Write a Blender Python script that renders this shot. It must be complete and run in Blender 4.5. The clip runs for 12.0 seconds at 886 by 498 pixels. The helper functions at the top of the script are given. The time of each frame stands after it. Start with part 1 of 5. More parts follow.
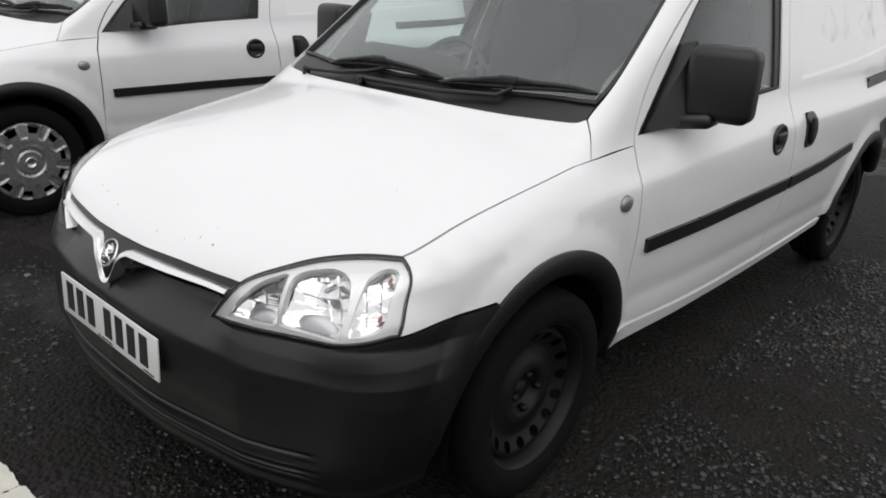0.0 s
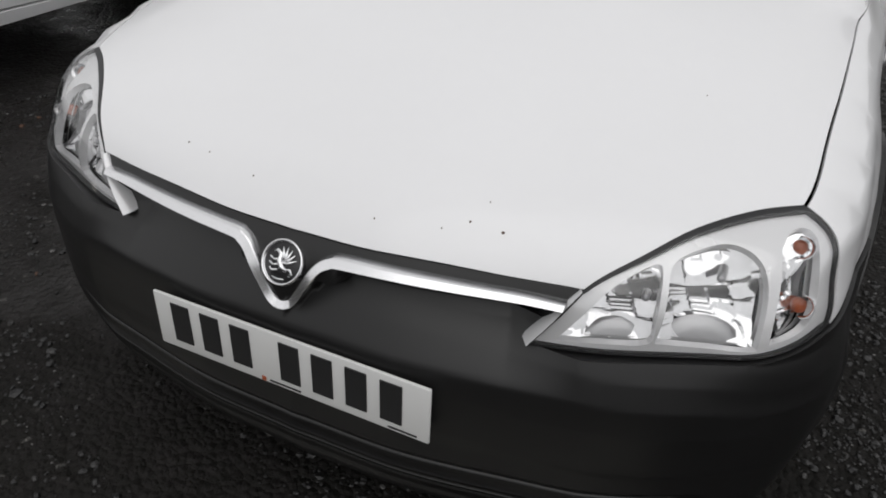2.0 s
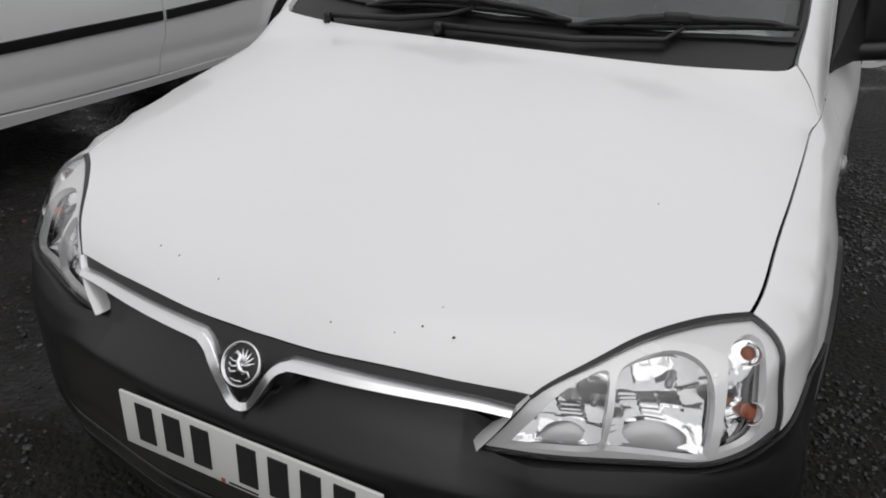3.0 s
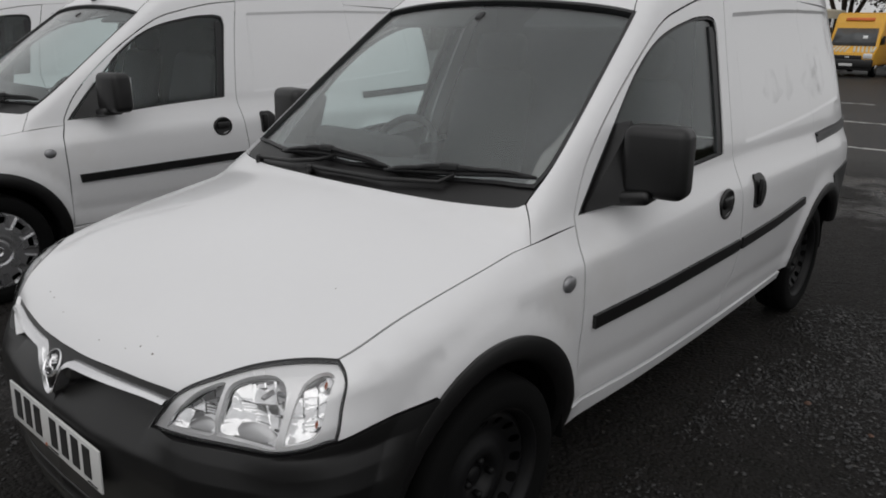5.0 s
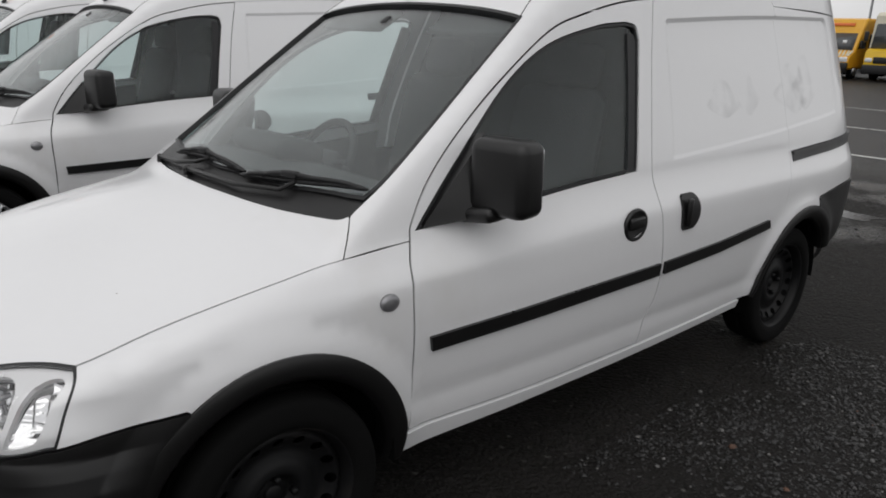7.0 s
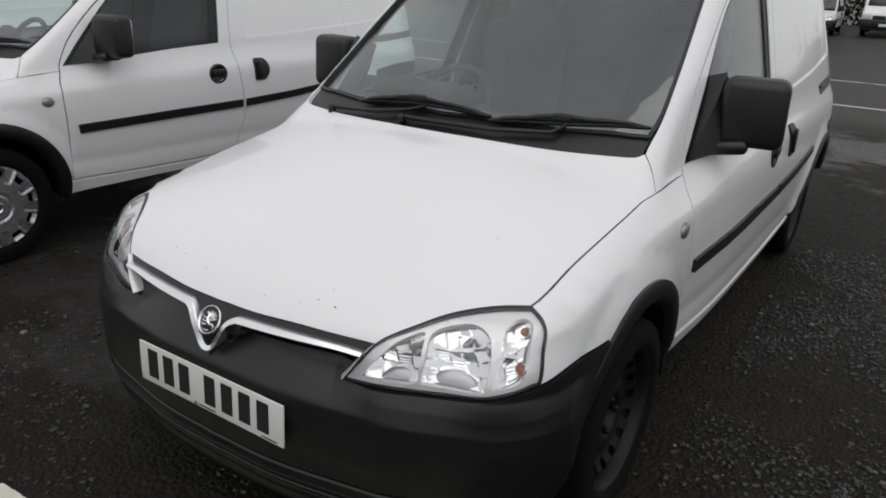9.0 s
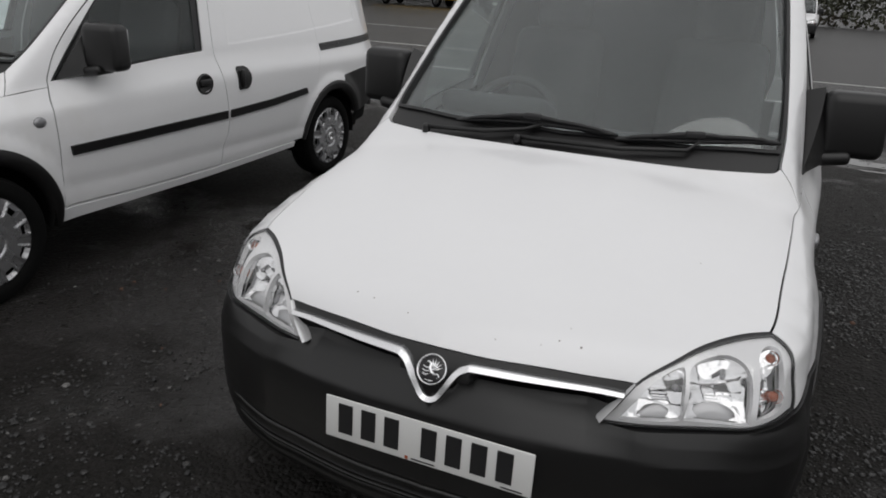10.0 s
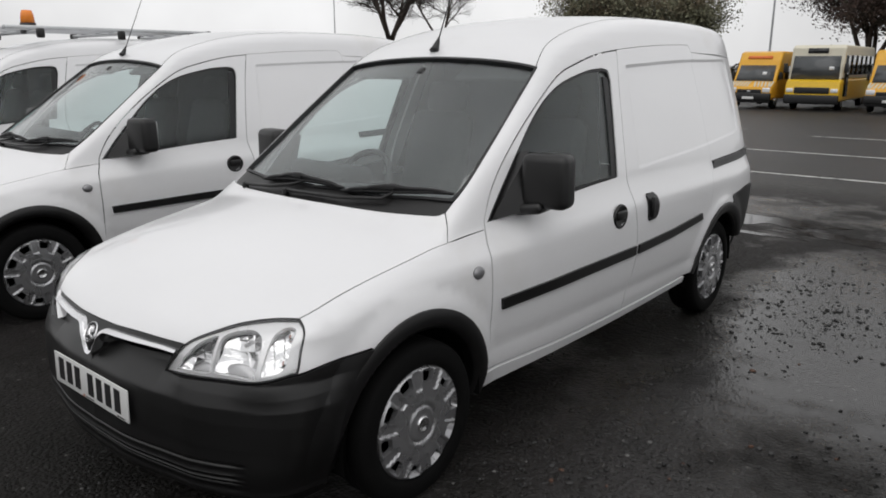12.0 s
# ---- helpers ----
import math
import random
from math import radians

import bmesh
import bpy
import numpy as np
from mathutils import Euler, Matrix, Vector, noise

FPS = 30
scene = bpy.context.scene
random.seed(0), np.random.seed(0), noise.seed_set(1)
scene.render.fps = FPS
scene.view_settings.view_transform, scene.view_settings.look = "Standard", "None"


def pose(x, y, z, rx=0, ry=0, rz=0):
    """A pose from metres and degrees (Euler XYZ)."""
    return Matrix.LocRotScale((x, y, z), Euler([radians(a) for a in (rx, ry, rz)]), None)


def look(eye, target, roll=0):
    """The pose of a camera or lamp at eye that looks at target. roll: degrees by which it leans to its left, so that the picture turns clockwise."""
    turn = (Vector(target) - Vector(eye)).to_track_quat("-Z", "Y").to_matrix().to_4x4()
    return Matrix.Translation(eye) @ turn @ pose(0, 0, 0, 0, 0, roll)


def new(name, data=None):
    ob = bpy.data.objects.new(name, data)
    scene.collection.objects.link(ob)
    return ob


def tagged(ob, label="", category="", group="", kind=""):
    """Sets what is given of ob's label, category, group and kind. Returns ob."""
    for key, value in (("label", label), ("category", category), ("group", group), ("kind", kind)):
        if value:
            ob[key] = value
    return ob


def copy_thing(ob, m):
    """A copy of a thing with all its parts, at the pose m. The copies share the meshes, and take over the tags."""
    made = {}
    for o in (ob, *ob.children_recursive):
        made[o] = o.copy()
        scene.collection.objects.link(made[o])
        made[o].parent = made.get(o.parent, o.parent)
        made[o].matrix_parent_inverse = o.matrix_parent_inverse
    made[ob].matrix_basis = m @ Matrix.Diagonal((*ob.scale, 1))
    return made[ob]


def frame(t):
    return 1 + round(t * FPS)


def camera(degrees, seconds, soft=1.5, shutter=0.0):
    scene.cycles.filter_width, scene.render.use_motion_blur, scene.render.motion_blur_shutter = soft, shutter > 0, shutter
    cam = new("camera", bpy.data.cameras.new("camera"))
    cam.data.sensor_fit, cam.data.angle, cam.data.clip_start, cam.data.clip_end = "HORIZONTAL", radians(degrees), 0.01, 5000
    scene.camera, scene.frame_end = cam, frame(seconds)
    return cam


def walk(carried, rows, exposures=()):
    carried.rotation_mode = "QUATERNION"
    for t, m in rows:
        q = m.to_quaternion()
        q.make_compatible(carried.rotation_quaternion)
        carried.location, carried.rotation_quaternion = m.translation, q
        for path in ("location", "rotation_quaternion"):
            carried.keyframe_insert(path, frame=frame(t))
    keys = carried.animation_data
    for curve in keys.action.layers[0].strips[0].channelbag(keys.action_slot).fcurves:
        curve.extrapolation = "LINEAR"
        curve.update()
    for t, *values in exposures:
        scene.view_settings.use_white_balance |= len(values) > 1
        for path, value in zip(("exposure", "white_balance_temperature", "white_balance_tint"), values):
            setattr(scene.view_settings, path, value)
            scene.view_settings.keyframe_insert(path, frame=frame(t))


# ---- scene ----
cam = camera(62.28, 12.0, soft=1.8)
# seconds; eye in metres; yaw to the left of +y, pitch up and lean, in degrees
PATH = [
    (0.0, 1.694, -0.675, 1.331, 41.43, -20.75, 3.27),
    (0.5, 1.357, -0.772, 1.310, 34.29, -23.58, 4.22),
    (1.0, 1.075, -0.800, 1.295, 26.76, -26.40, 3.27),
    (1.5, 0.816, -0.736, 1.275, 24.48, -32.41, 3.65),
    (2.0, 0.578, -0.686, 1.287, 24.17, -34.39, 1.88),
    (2.5, 0.462, -0.660, 1.279, 19.95, -33.24, 2.29),
    (3.0, 0.657, -0.665, 1.324, 25.29, -27.42, 1.63),
    (3.5, 0.955, -0.693, 1.367, 30.84, -21.26, 2.62),
    (3.7, 1.055, -0.711, 1.382, 31.62, -20.31, 1.87),
    (5.3, 1.876, -0.475, 1.452, 42.66, -16.19, 1.37),
    (5.5, 1.912, -0.367, 1.428, 43.57, -15.76, 1.79),
    (6.0, 2.022, -0.118, 1.452, 47.64, -17.74, 1.28),
    (6.5, 2.208, 0.037, 1.459, 49.95, -17.35, 3.30),
    (6.7, 2.256, 0.056, 1.473, 50.12, -16.99, 1.99),
    (8.3, 1.760, -0.652, 1.429, 40.39, -20.07, 2.90),
    (8.5, 1.633, -0.727, 1.447, 38.63, -20.65, 2.40),
    (9.0, 1.313, -0.987, 1.443, 33.16, -20.70, 2.24),
    (9.5, 1.003, -1.207, 1.472, 27.47, -20.56, 3.84),
    (10.0, 0.558, -1.295, 1.481, 22.51, -20.81, 2.90),
    (10.5, 0.140, -1.370, 1.489, 21.29, -17.84, 2.74),
    (11.0, -0.198, -1.374, 1.530, 23.63, -15.64, 3.22),
    (11.5, -0.528, -1.216, 1.519, 33.29, -14.91, 0.81),
    (12.0, -0.792, -1.103, 1.506, 39.71, -14.11, 0.05),
]


def aim(x, y, z, yaw, pitch, lean):
    a, b = radians(yaw), radians(pitch)
    return look((x, y, z), (x - math.sin(a) * math.cos(b), y + math.cos(a) * math.cos(b), z + math.sin(b)), lean)


walk(cam, [(row[0], aim(*row[1:])) for row in PATH],
     exposures=[(0, 0.27), (0.5, 0.14), (1, 0.02), (1.5, -0.04), (2.5, -0.07), (3.0, -0.14), (3.5, -0.27), (5.5, -0.37), (6.0, -0.30), (6.5, -0.20), (8.5, -0.02), (9.0, -0.08),
                (9.5, -0.15), (10.0, -0.17), (11, -0.20), (11.5, -0.18), (12, 0.05)])

# ---- light: a flat overcast sky ----
world = bpy.data.worlds.new("overcast")
scene.world = world
world.use_nodes = True
wn, wl = world.node_tree.nodes, world.node_tree.links
sky = wn.new("ShaderNodeTexSky")
sky.sky_type, sky.sun_disc = "NISHITA", False
sky.sun_elevation, sky.sun_rotation = radians(61), radians(147)
sky.air_density, sky.dust_density, sky.ozone_density = 1.0, 1.0, 1.0
grey = wn.new("ShaderNodeHueSaturation")
grey.inputs["Saturation"].default_value = 0.10
cloud = wn.new("ShaderNodeMix")
cloud.data_type = "RGBA"
cloud.inputs["Factor"].default_value = 0.80
cloud.inputs["B"].default_value = (7.6, 7.58, 7.65, 1)
back = wn["Background"]
back.inputs["Strength"].default_value = 0.11
wl.new(sky.outputs["Color"], grey.inputs["Color"])
wl.new(grey.outputs["Color"], cloud.inputs["A"])
dome, billow, shade, veil = wn.new("ShaderNodeTexCoord"), wn.new("ShaderNodeTexNoise"), wn.new("ShaderNodeMapRange"), wn.new("ShaderNodeVectorMath")
billow.inputs["Scale"].default_value, billow.inputs["Detail"].default_value = 2.4, 5.0
shade.inputs["From Min"].default_value, shade.inputs["From Max"].default_value = 0.3, 0.7
shade.inputs["To Min"].default_value, shade.inputs["To Max"].default_value = 0.76, 1.20
veil.operation = "SCALE"
wl.new(dome.outputs["Generated"], billow.inputs["Vector"])
wl.new(billow.outputs["Fac"], shade.inputs["Value"])
wl.new(cloud.outputs["Result"], veil.inputs[0])
wl.new(shade.outputs["Result"], veil.inputs["Scale"])
wl.new(veil.outputs["Vector"], back.inputs["Color"])
sun = new("sun", bpy.data.lights.new("sun", "SUN"))
sun.data.energy, sun.data.angle, sun.data.color = 0.75, radians(70), (1.0, 0.985, 0.97)
sun.matrix_basis = look((0, 0, 30), (-9, 14, 0))
scene.view_settings.exposure = 0.0

# ---- materials ----
def material(name, colour, rough, metal=0.0, spread=0.08, scale=6.0, bump=0.0, bump_scale=300.0, coat=0.0, rough_spread=0.08, second=None, cover=0.5, sheen=0.5):
    """A procedural surface: colour and roughness drift at two scales; second is a stain colour."""
    m = bpy.data.materials.new(name)
    m.use_nodes = True
    n, l = m.node_tree.nodes, m.node_tree.links
    p = n["Principled BSDF"]
    where = n.new("ShaderNodeTexCoord")
    big, small = n.new("ShaderNodeTexNoise"), n.new("ShaderNodeTexNoise")
    big.inputs["Scale"].default_value, big.inputs["Detail"].default_value = scale, 6.0
    small.inputs["Scale"].default_value, small.inputs["Detail"].default_value = scale * 18, 3.0
    both = n.new("ShaderNodeMath")
    both.operation = "MULTIPLY_ADD"
    both.inputs[1].default_value = 0.35
    l.new(where.outputs["Object"], big.inputs["Vector"])
    l.new(where.outputs["Object"], small.inputs["Vector"])
    l.new(small.outputs["Fac"], both.inputs[0])
    l.new(big.outputs["Fac"], both.inputs[2])
    ramp = n.new("ShaderNodeValToRGB")
    c = Vector(colour)
    ramp.color_ramp.elements[0].position, ramp.color_ramp.elements[1].position = 0.35, 1.0
    ramp.color_ramp.elements[0].color = (*(c * (1 - spread)), 1)
    ramp.color_ramp.elements[1].color = (*(c * (1 + spread)), 1)
    l.new(both.outputs[0], ramp.inputs["Fac"])
    out = ramp.outputs["Color"]
    if second:
        patch = n.new("ShaderNodeTexNoise")
        patch.inputs["Scale"].default_value, patch.inputs["Detail"].default_value = scale * 0.6, 9.0
        l.new(where.outputs["Object"], patch.inputs["Vector"])
        step = n.new("ShaderNodeMapRange")
        step.inputs["From Min"].default_value, step.inputs["From Max"].default_value = cover, cover + 0.12
        l.new(patch.outputs["Fac"], step.inputs["Value"])
        mix = n.new("ShaderNodeMix")
        mix.data_type = "RGBA"
        mix.inputs["B"].default_value = (*second, 1)
        l.new(step.outputs["Result"], mix.inputs["Factor"])
        l.new(out, mix.inputs["A"])
        out = mix.outputs["Result"]
    l.new(out, p.inputs["Base Color"])
    gloss = n.new("ShaderNodeMapRange")
    gloss.inputs["To Min"].default_value, gloss.inputs["To Max"].default_value = max(rough - rough_spread, 0.02), min(rough + rough_spread, 1)
    l.new(big.outputs["Fac"], gloss.inputs["Value"])
    l.new(gloss.outputs["Result"], p.inputs["Roughness"])
    p.inputs["Metallic"].default_value = metal
    p.inputs["Specular IOR Level"].default_value = sheen
    p.inputs["Coat Weight"].default_value = coat
    p.inputs["Coat Roughness"].default_value = 0.06
    if bump:
        grain, b = n.new("ShaderNodeTexNoise"), n.new("ShaderNodeBump")
        grain.inputs["Scale"].default_value, grain.inputs["Detail"].default_value = bump_scale, 2.0
        b.inputs["Strength"].default_value, b.inputs["Distance"].default_value = bump, 0.002
        l.new(where.outputs["Object"], grain.inputs["Vector"])
        l.new(grain.outputs["Fac"], b.inputs["Height"])
        l.new(b.outputs["Normal"], p.inputs["Normal"])
    return m


def glass_material(name, tint, mirror=0.042):
    """A pane's clear face: a tinted see-through body, a mirror gloss that grows towards grazing angles."""
    m = bpy.data.materials.new(name)
    m.use_nodes = True
    n, l = m.node_tree.nodes, m.node_tree.links
    n.remove(n["Principled BSDF"])
    clear, gloss, pane = n.new("ShaderNodeBsdfTransparent"), n.new("ShaderNodeBsdfGlossy"), n.new("ShaderNodeMixShader")
    clear.inputs["Color"].default_value = (*[math.sqrt(c) for c in tint], 1)
    gloss.inputs["Roughness"].default_value = 0.0
    edge, power, share = n.new("ShaderNodeLayerWeight"), n.new("ShaderNodeMath"), n.new("ShaderNodeMapRange")
    power.operation = "POWER"
    power.inputs[1].default_value = 5.0
    share.inputs["To Min"].default_value, share.inputs["To Max"].default_value = mirror, 1.0
    edge.inputs["Blend"].default_value = 0.5
    l.new(edge.outputs["Facing"], power.inputs[0])
    l.new(power.outputs[0], share.inputs["Value"])
    l.new(share.outputs["Result"], pane.inputs["Fac"])
    l.new(clear.outputs["BSDF"], pane.inputs[1])
    l.new(gloss.outputs["BSDF"], pane.inputs[2])
    l.new(pane.outputs["Shader"], n["Material Output"].inputs["Surface"])
    return m


WHITE = material("white_paint", (0.80, 0.80, 0.81), 0.30, spread=0.015, scale=2.0, coat=0.6, rough_spread=0.05, second=(0.72, 0.71, 0.695), cover=0.60)
PLASTIC = material("black_plastic", (0.0062, 0.0060, 0.0062), 0.40, sheen=0.54, spread=0.15, scale=5.0, bump=0.05, bump_scale=900.0)
GLOSSBLACK = material("gloss_black", (0.012, 0.012, 0.013), 0.25, spread=0.1)
RUBBER = material("rubber", (0.0035, 0.0035, 0.0035), 0.85, sheen=0.15, spread=0.25, scale=9.0, bump=0.2, bump_scale=400.0)
SEAL = material("rubber_seal", (0.010, 0.010, 0.011), 0.45)
DARK = material("underbody_black", (0.005, 0.005, 0.005), 0.8, sheen=0.1)
CHROME = material("chrome", (0.86, 0.86, 0.87), 0.24, metal=1.0, spread=0.04, rough_spread=0.04)
REFLECTOR = material("lamp_reflector", (0.86, 0.86, 0.87), 0.08, metal=1.0, spread=0.03, scale=20.0, rough_spread=0.05)
LAMPGREY = material("lamp_bezel", (0.30, 0.30, 0.31), 0.28, metal=0.6, spread=0.05)
HOOD = material("lamp_hood", (0.55, 0.55, 0.56), 0.30, metal=0.5, spread=0.05)
LAMPSILVER = material("lamp_silver", (0.80, 0.80, 0.81), 0.25, metal=0.25, spread=0.03)
AMBER = material("amber_tone", (0.36, 0.085, 0.03), 0.3)
STEEL = material("black_wheel_steel", (0.007, 0.007, 0.0075), 0.5, sheen=0.25, spread=0.3, scale=8.0, second=(0.014, 0.012, 0.011), cover=0.6)
SILVER = material("silver_hubcap", (0.40, 0.40, 0.41), 0.28, metal=0.75, spread=0.12, scale=12.0, second=(0.2, 0.19, 0.18), cover=0.62)
PLATE = material("plate_white", (0.68, 0.68, 0.67), 0.35, spread=0.02)
INK = material("plate_black", (0.012, 0.012, 0.013), 0.5)
TRIM = material("cab_trim_grey", (0.028, 0.028, 0.03), 0.75, spread=0.12, scale=10.0, bump=0.2)
CLOTH = material("seat_cloth", (0.016, 0.016, 0.018), 0.9, spread=0.25, scale=30.0)
BULKHEAD = material("bulkhead_grey", (0.026, 0.027, 0.029), 0.7, spread=0.06)
GLASS = glass_material("car_glass", (0.86, 0.95, 0.94))
SCREENGLASS = glass_material("windscreen_glass", (0.86, 0.95, 0.94), mirror=0.112)
LENS = glass_material("lamp_lens", (0.97, 0.97, 0.97))
GRIME = material("grey_grime", (0.30, 0.30, 0.31), 0.7, spread=0.2, scale=8.0)
gn, gl = GRIME.node_tree.nodes, GRIME.node_tree.links
worn, bare, smudge, thin = gn.new("ShaderNodeMixShader"), gn.new("ShaderNodeBsdfTransparent"), gn.new("ShaderNodeTexNoise"), gn.new("ShaderNodeMapRange")
smudge.inputs["Scale"].default_value, smudge.inputs["Detail"].default_value = 11.0, 4.0
thin.inputs["From Min"].default_value, thin.inputs["From Max"].default_value, thin.inputs["To Max"].default_value = 0.42, 0.80, 0.15
gl.new(gn["Texture Coordinate"].outputs["Object"], smudge.inputs["Vector"])
gl.new(smudge.outputs["Fac"], thin.inputs["Value"])
gl.new(thin.outputs["Result"], worn.inputs["Fac"])
gl.new(bare.outputs["BSDF"], worn.inputs[1])
gl.new(gn["Principled BSDF"].outputs["BSDF"], worn.inputs[2])
gl.new(worn.outputs["Shader"], gn["Material Output"].inputs["Surface"])
CHIP = material("rust_chip", (0.10, 0.06, 0.04), 0.8)

# ---- the skin of the panel van, as one smooth form ----
def spline(pairs):
    """A smooth curve through (u, value) pairs, straight beyond its ends."""
    us, vs = np.array(pairs, float).T
    du, dv = np.diff(us), np.diff(vs) / np.diff(us)
    m = np.r_[dv[0], (dv[:-1] * du[1:] + dv[1:] * du[:-1]) / (du[1:] + du[:-1]), dv[-1]]

    def at(u):
        u = np.asarray(u, float)
        i = np.clip(np.searchsorted(us, u) - 1, 0, len(du) - 1)
        h, s = du[i], (np.clip(u, us[0], us[-1]) - us[i]) / du[i]
        v = vs[i] * (1 + 2 * s) * (1 - s) ** 2 + vs[i + 1] * s * s * (3 - 2 * s) + h * (m[i] * s * (1 - s) ** 2 - m[i + 1] * s * s * (1 - s))
        return v + np.minimum(u - us[0], 0) * m[0] + np.maximum(u - us[-1], 0) * m[-1]
    return at


def smax(a, b, k):
    return 0.5 * (a + b + np.sqrt((a - b) ** 2 + k * k))


side_profile = spline([(0.15, 0.752), (0.25, 0.777), (0.33, 0.799), (0.48, 0.822), (0.62, 0.836), (0.75, 0.838), (0.84, 0.828), (0.90, 0.803),
                       (0.95, 0.785), (1.0, 0.774), (1.2, 0.720), (1.48, 0.638), (1.62, 0.598), (1.8, 0.55)])
side_taper = spline([(0.1, 0.098), (0.28, 0.065), (0.42, 0.053), (0.55, 0.051), (0.8, 0.049), (1.2, 0.038), (1.6, 0.012), (2.1, 0.0), (3.5, 0.0), (3.85, 0.014), (4.05, 0.045), (4.3, 0.13)])
shoulder_drop = spline([(0.2, 0.10), (0.5, 0.085), (1.0, 0.045), (1.25, 0.02), (1.7, 0.0), (4.4, 0.0)])
bonnet_line = spline([(-0.1, 0.55), (0.05, 0.702), (0.1, 0.740), (0.2, 0.788), (0.36, 0.841), (0.6, 0.902), (0.8, 0.940), (1.0, 0.973), (1.3, 1.01)])
roof_line = spline([(1.6, 1.51), (1.74, 1.556), (1.9, 1.622), (2.1, 1.682), (2.4, 1.742), (2.8, 1.775), (3.3, 1.785), (3.8, 1.775), (4.1, 1.752), (4.4, 1.70)])
front_lean = spline([(0.15, 0.10), (0.22, 0.035), (0.30, 0.0), (0.40, 0.002), (0.49, 0.002), (0.53, 0.002), (0.56, 0.003), (0.60, 0.005), (0.66, 0.012), (0.70, 0.03), (0.78, 0.10)])
nose_plan = spline([(0.0, 0.006), (0.2, 0.022), (0.37, 0.064), (0.50, 0.103), (0.60, 0.148), (0.68, 0.200), (0.745, 0.266), (0.80, 0.36), (0.9, 0.62)])
ARCHES = ((0.763, 0.293), (3.455, 0.293))


def half_width(y, z):
    w = side_profile(z + shoulder_drop(y) * np.clip((z - 0.55) / 0.3, 0, 1)) - side_taper(y)
    w = w - 0.022 * np.exp(-((y - 1.18) / 0.25) ** 2) * np.clip((z - 0.8) / 0.1, 0, 1)
    w = w - 0.019 * np.exp(-((y - 0.30) / 0.11) ** 2 - ((z - 0.69) / 0.045) ** 2)
    for yc, zc in ARCHES:
        r = np.hypot(y - yc, z - zc)
        flare = np.exp(-((r - 0.40) / 0.05) ** 2) if yc > 2 else -smax(-smax((0.478 - r) / 0.065, 0.0, 0.05), -1.0, 0.2)
        w = w + 0.018 * flare * np.clip((z - 0.2) / 0.2, 0, 1)
    return w


def top_height(x, y):
    bonnet = bonnet_line(y) - 0.15 * x * x
    screen = 0.965 + 0.72 * (y - 0.92 - 0.27 * x * x)
    roof = roof_line(y) - 0.10 * x * x
    upper = -smax(-screen, -roof, 0.02)
    return smax(bonnet, upper, 0.014)


def inside(x, y, z):
    """Below nought inside the van's outer skin, above it outside; metres, nearly."""
    x = np.abs(x)
    side = x - half_width(y, z)
    top = (z - top_height(x, y)) * 0.85
    front = (nose_plan(x) + front_lean(z) - 0.022 * np.exp(-((x - 0.70) / 0.08) ** 2 - ((z - 0.605) / 0.05) ** 2) - y) * 0.85
    rear = y - (4.28 - 0.06 * np.clip(z - 1.0, 0, 1))
    rounding = np.interp(y, [0.3, 0.9, 1.7, 2.4], [0.045, 0.04, 0.03, 0.055])
    return smax(smax(side, top, rounding), smax(front, rear, 0.02), 0.022)


def solve_skin(start, way, far):
    """Where rays from inside points meet the skin (bisection)."""
    lo, hi = np.zeros(len(start)), np.full(len(start), far)
    for _ in range(25):
        mid = (lo + hi) / 2
        out = inside(*(start + way * mid[:, None]).T) > 0
        hi, lo = np.where(out, mid, hi), np.where(out, lo, mid)
    return start + way * lo[:, None]


def on_side(p):
    p = np.asarray(p, float)
    return solve_skin(np.c_[p[:, 0] * 0, p], np.tile([1.0, 0, 0], (len(p), 1)), 1.5)


def on_top(p):
    p = np.asarray(p, float)
    return solve_skin(np.c_[p, p[:, 0] * 0 + 0.45], np.tile([0, 0, 1.0], (len(p), 1)), 2.0)


def on_front(p):
    """p: angle from straight ahead at the pivot (0, 1.0), in radians, and height."""
    p = np.asarray(p, float)
    return solve_skin(np.c_[p[:, 0] * 0, p[:, 0] * 0 + 1.0, p[:, 1]], np.c_[np.sin(p[:, 0]), -np.cos(p[:, 0]), p[:, 0] * 0], 2.0)


def on_section(p):
    """p: place along the van and turn, in radians, about its length at 0.45 m up."""
    p = np.asarray(p, float)
    return solve_skin(np.c_[p[:, 0] * 0, p[:, 0], p[:, 0] * 0 + 0.45], np.c_[np.cos(p[:, 1]), p[:, 1] * 0, np.sin(p[:, 1])], 2.0)


def on_rear(p):
    p = np.asarray(p, float)
    return solve_skin(np.c_[p[:, 0], p[:, 0] * 0 + 3.6, p[:, 1]], np.tile([0, 1.0, 0], (len(p), 1)), 1.5)



def on_nose(p):
    """p: x and z; the skin straight ahead of there."""
    p = np.asarray(p, float)
    return solve_skin(np.c_[p[:, 0], p[:, 0] * 0 + 0.8, p[:, 1]], np.tile([0, -1.0, 0], (len(p), 1)), 1.2)

# ---- mesh helpers ----
from mathutils import geometry


def contains(poly, pts):
    poly, pts = np.asarray(poly), np.asarray(pts)
    hit = np.zeros(len(pts), bool)
    for (x0, y0), (x1, y1) in zip(poly, np.roll(poly, -1, 0)):
        if y0 != y1:
            hit ^= ((y0 > pts[:, 1]) != (y1 > pts[:, 1])) & (pts[:, 0] < (x1 - x0) * (pts[:, 1] - y0) / (y1 - y0) + x0)
    return hit


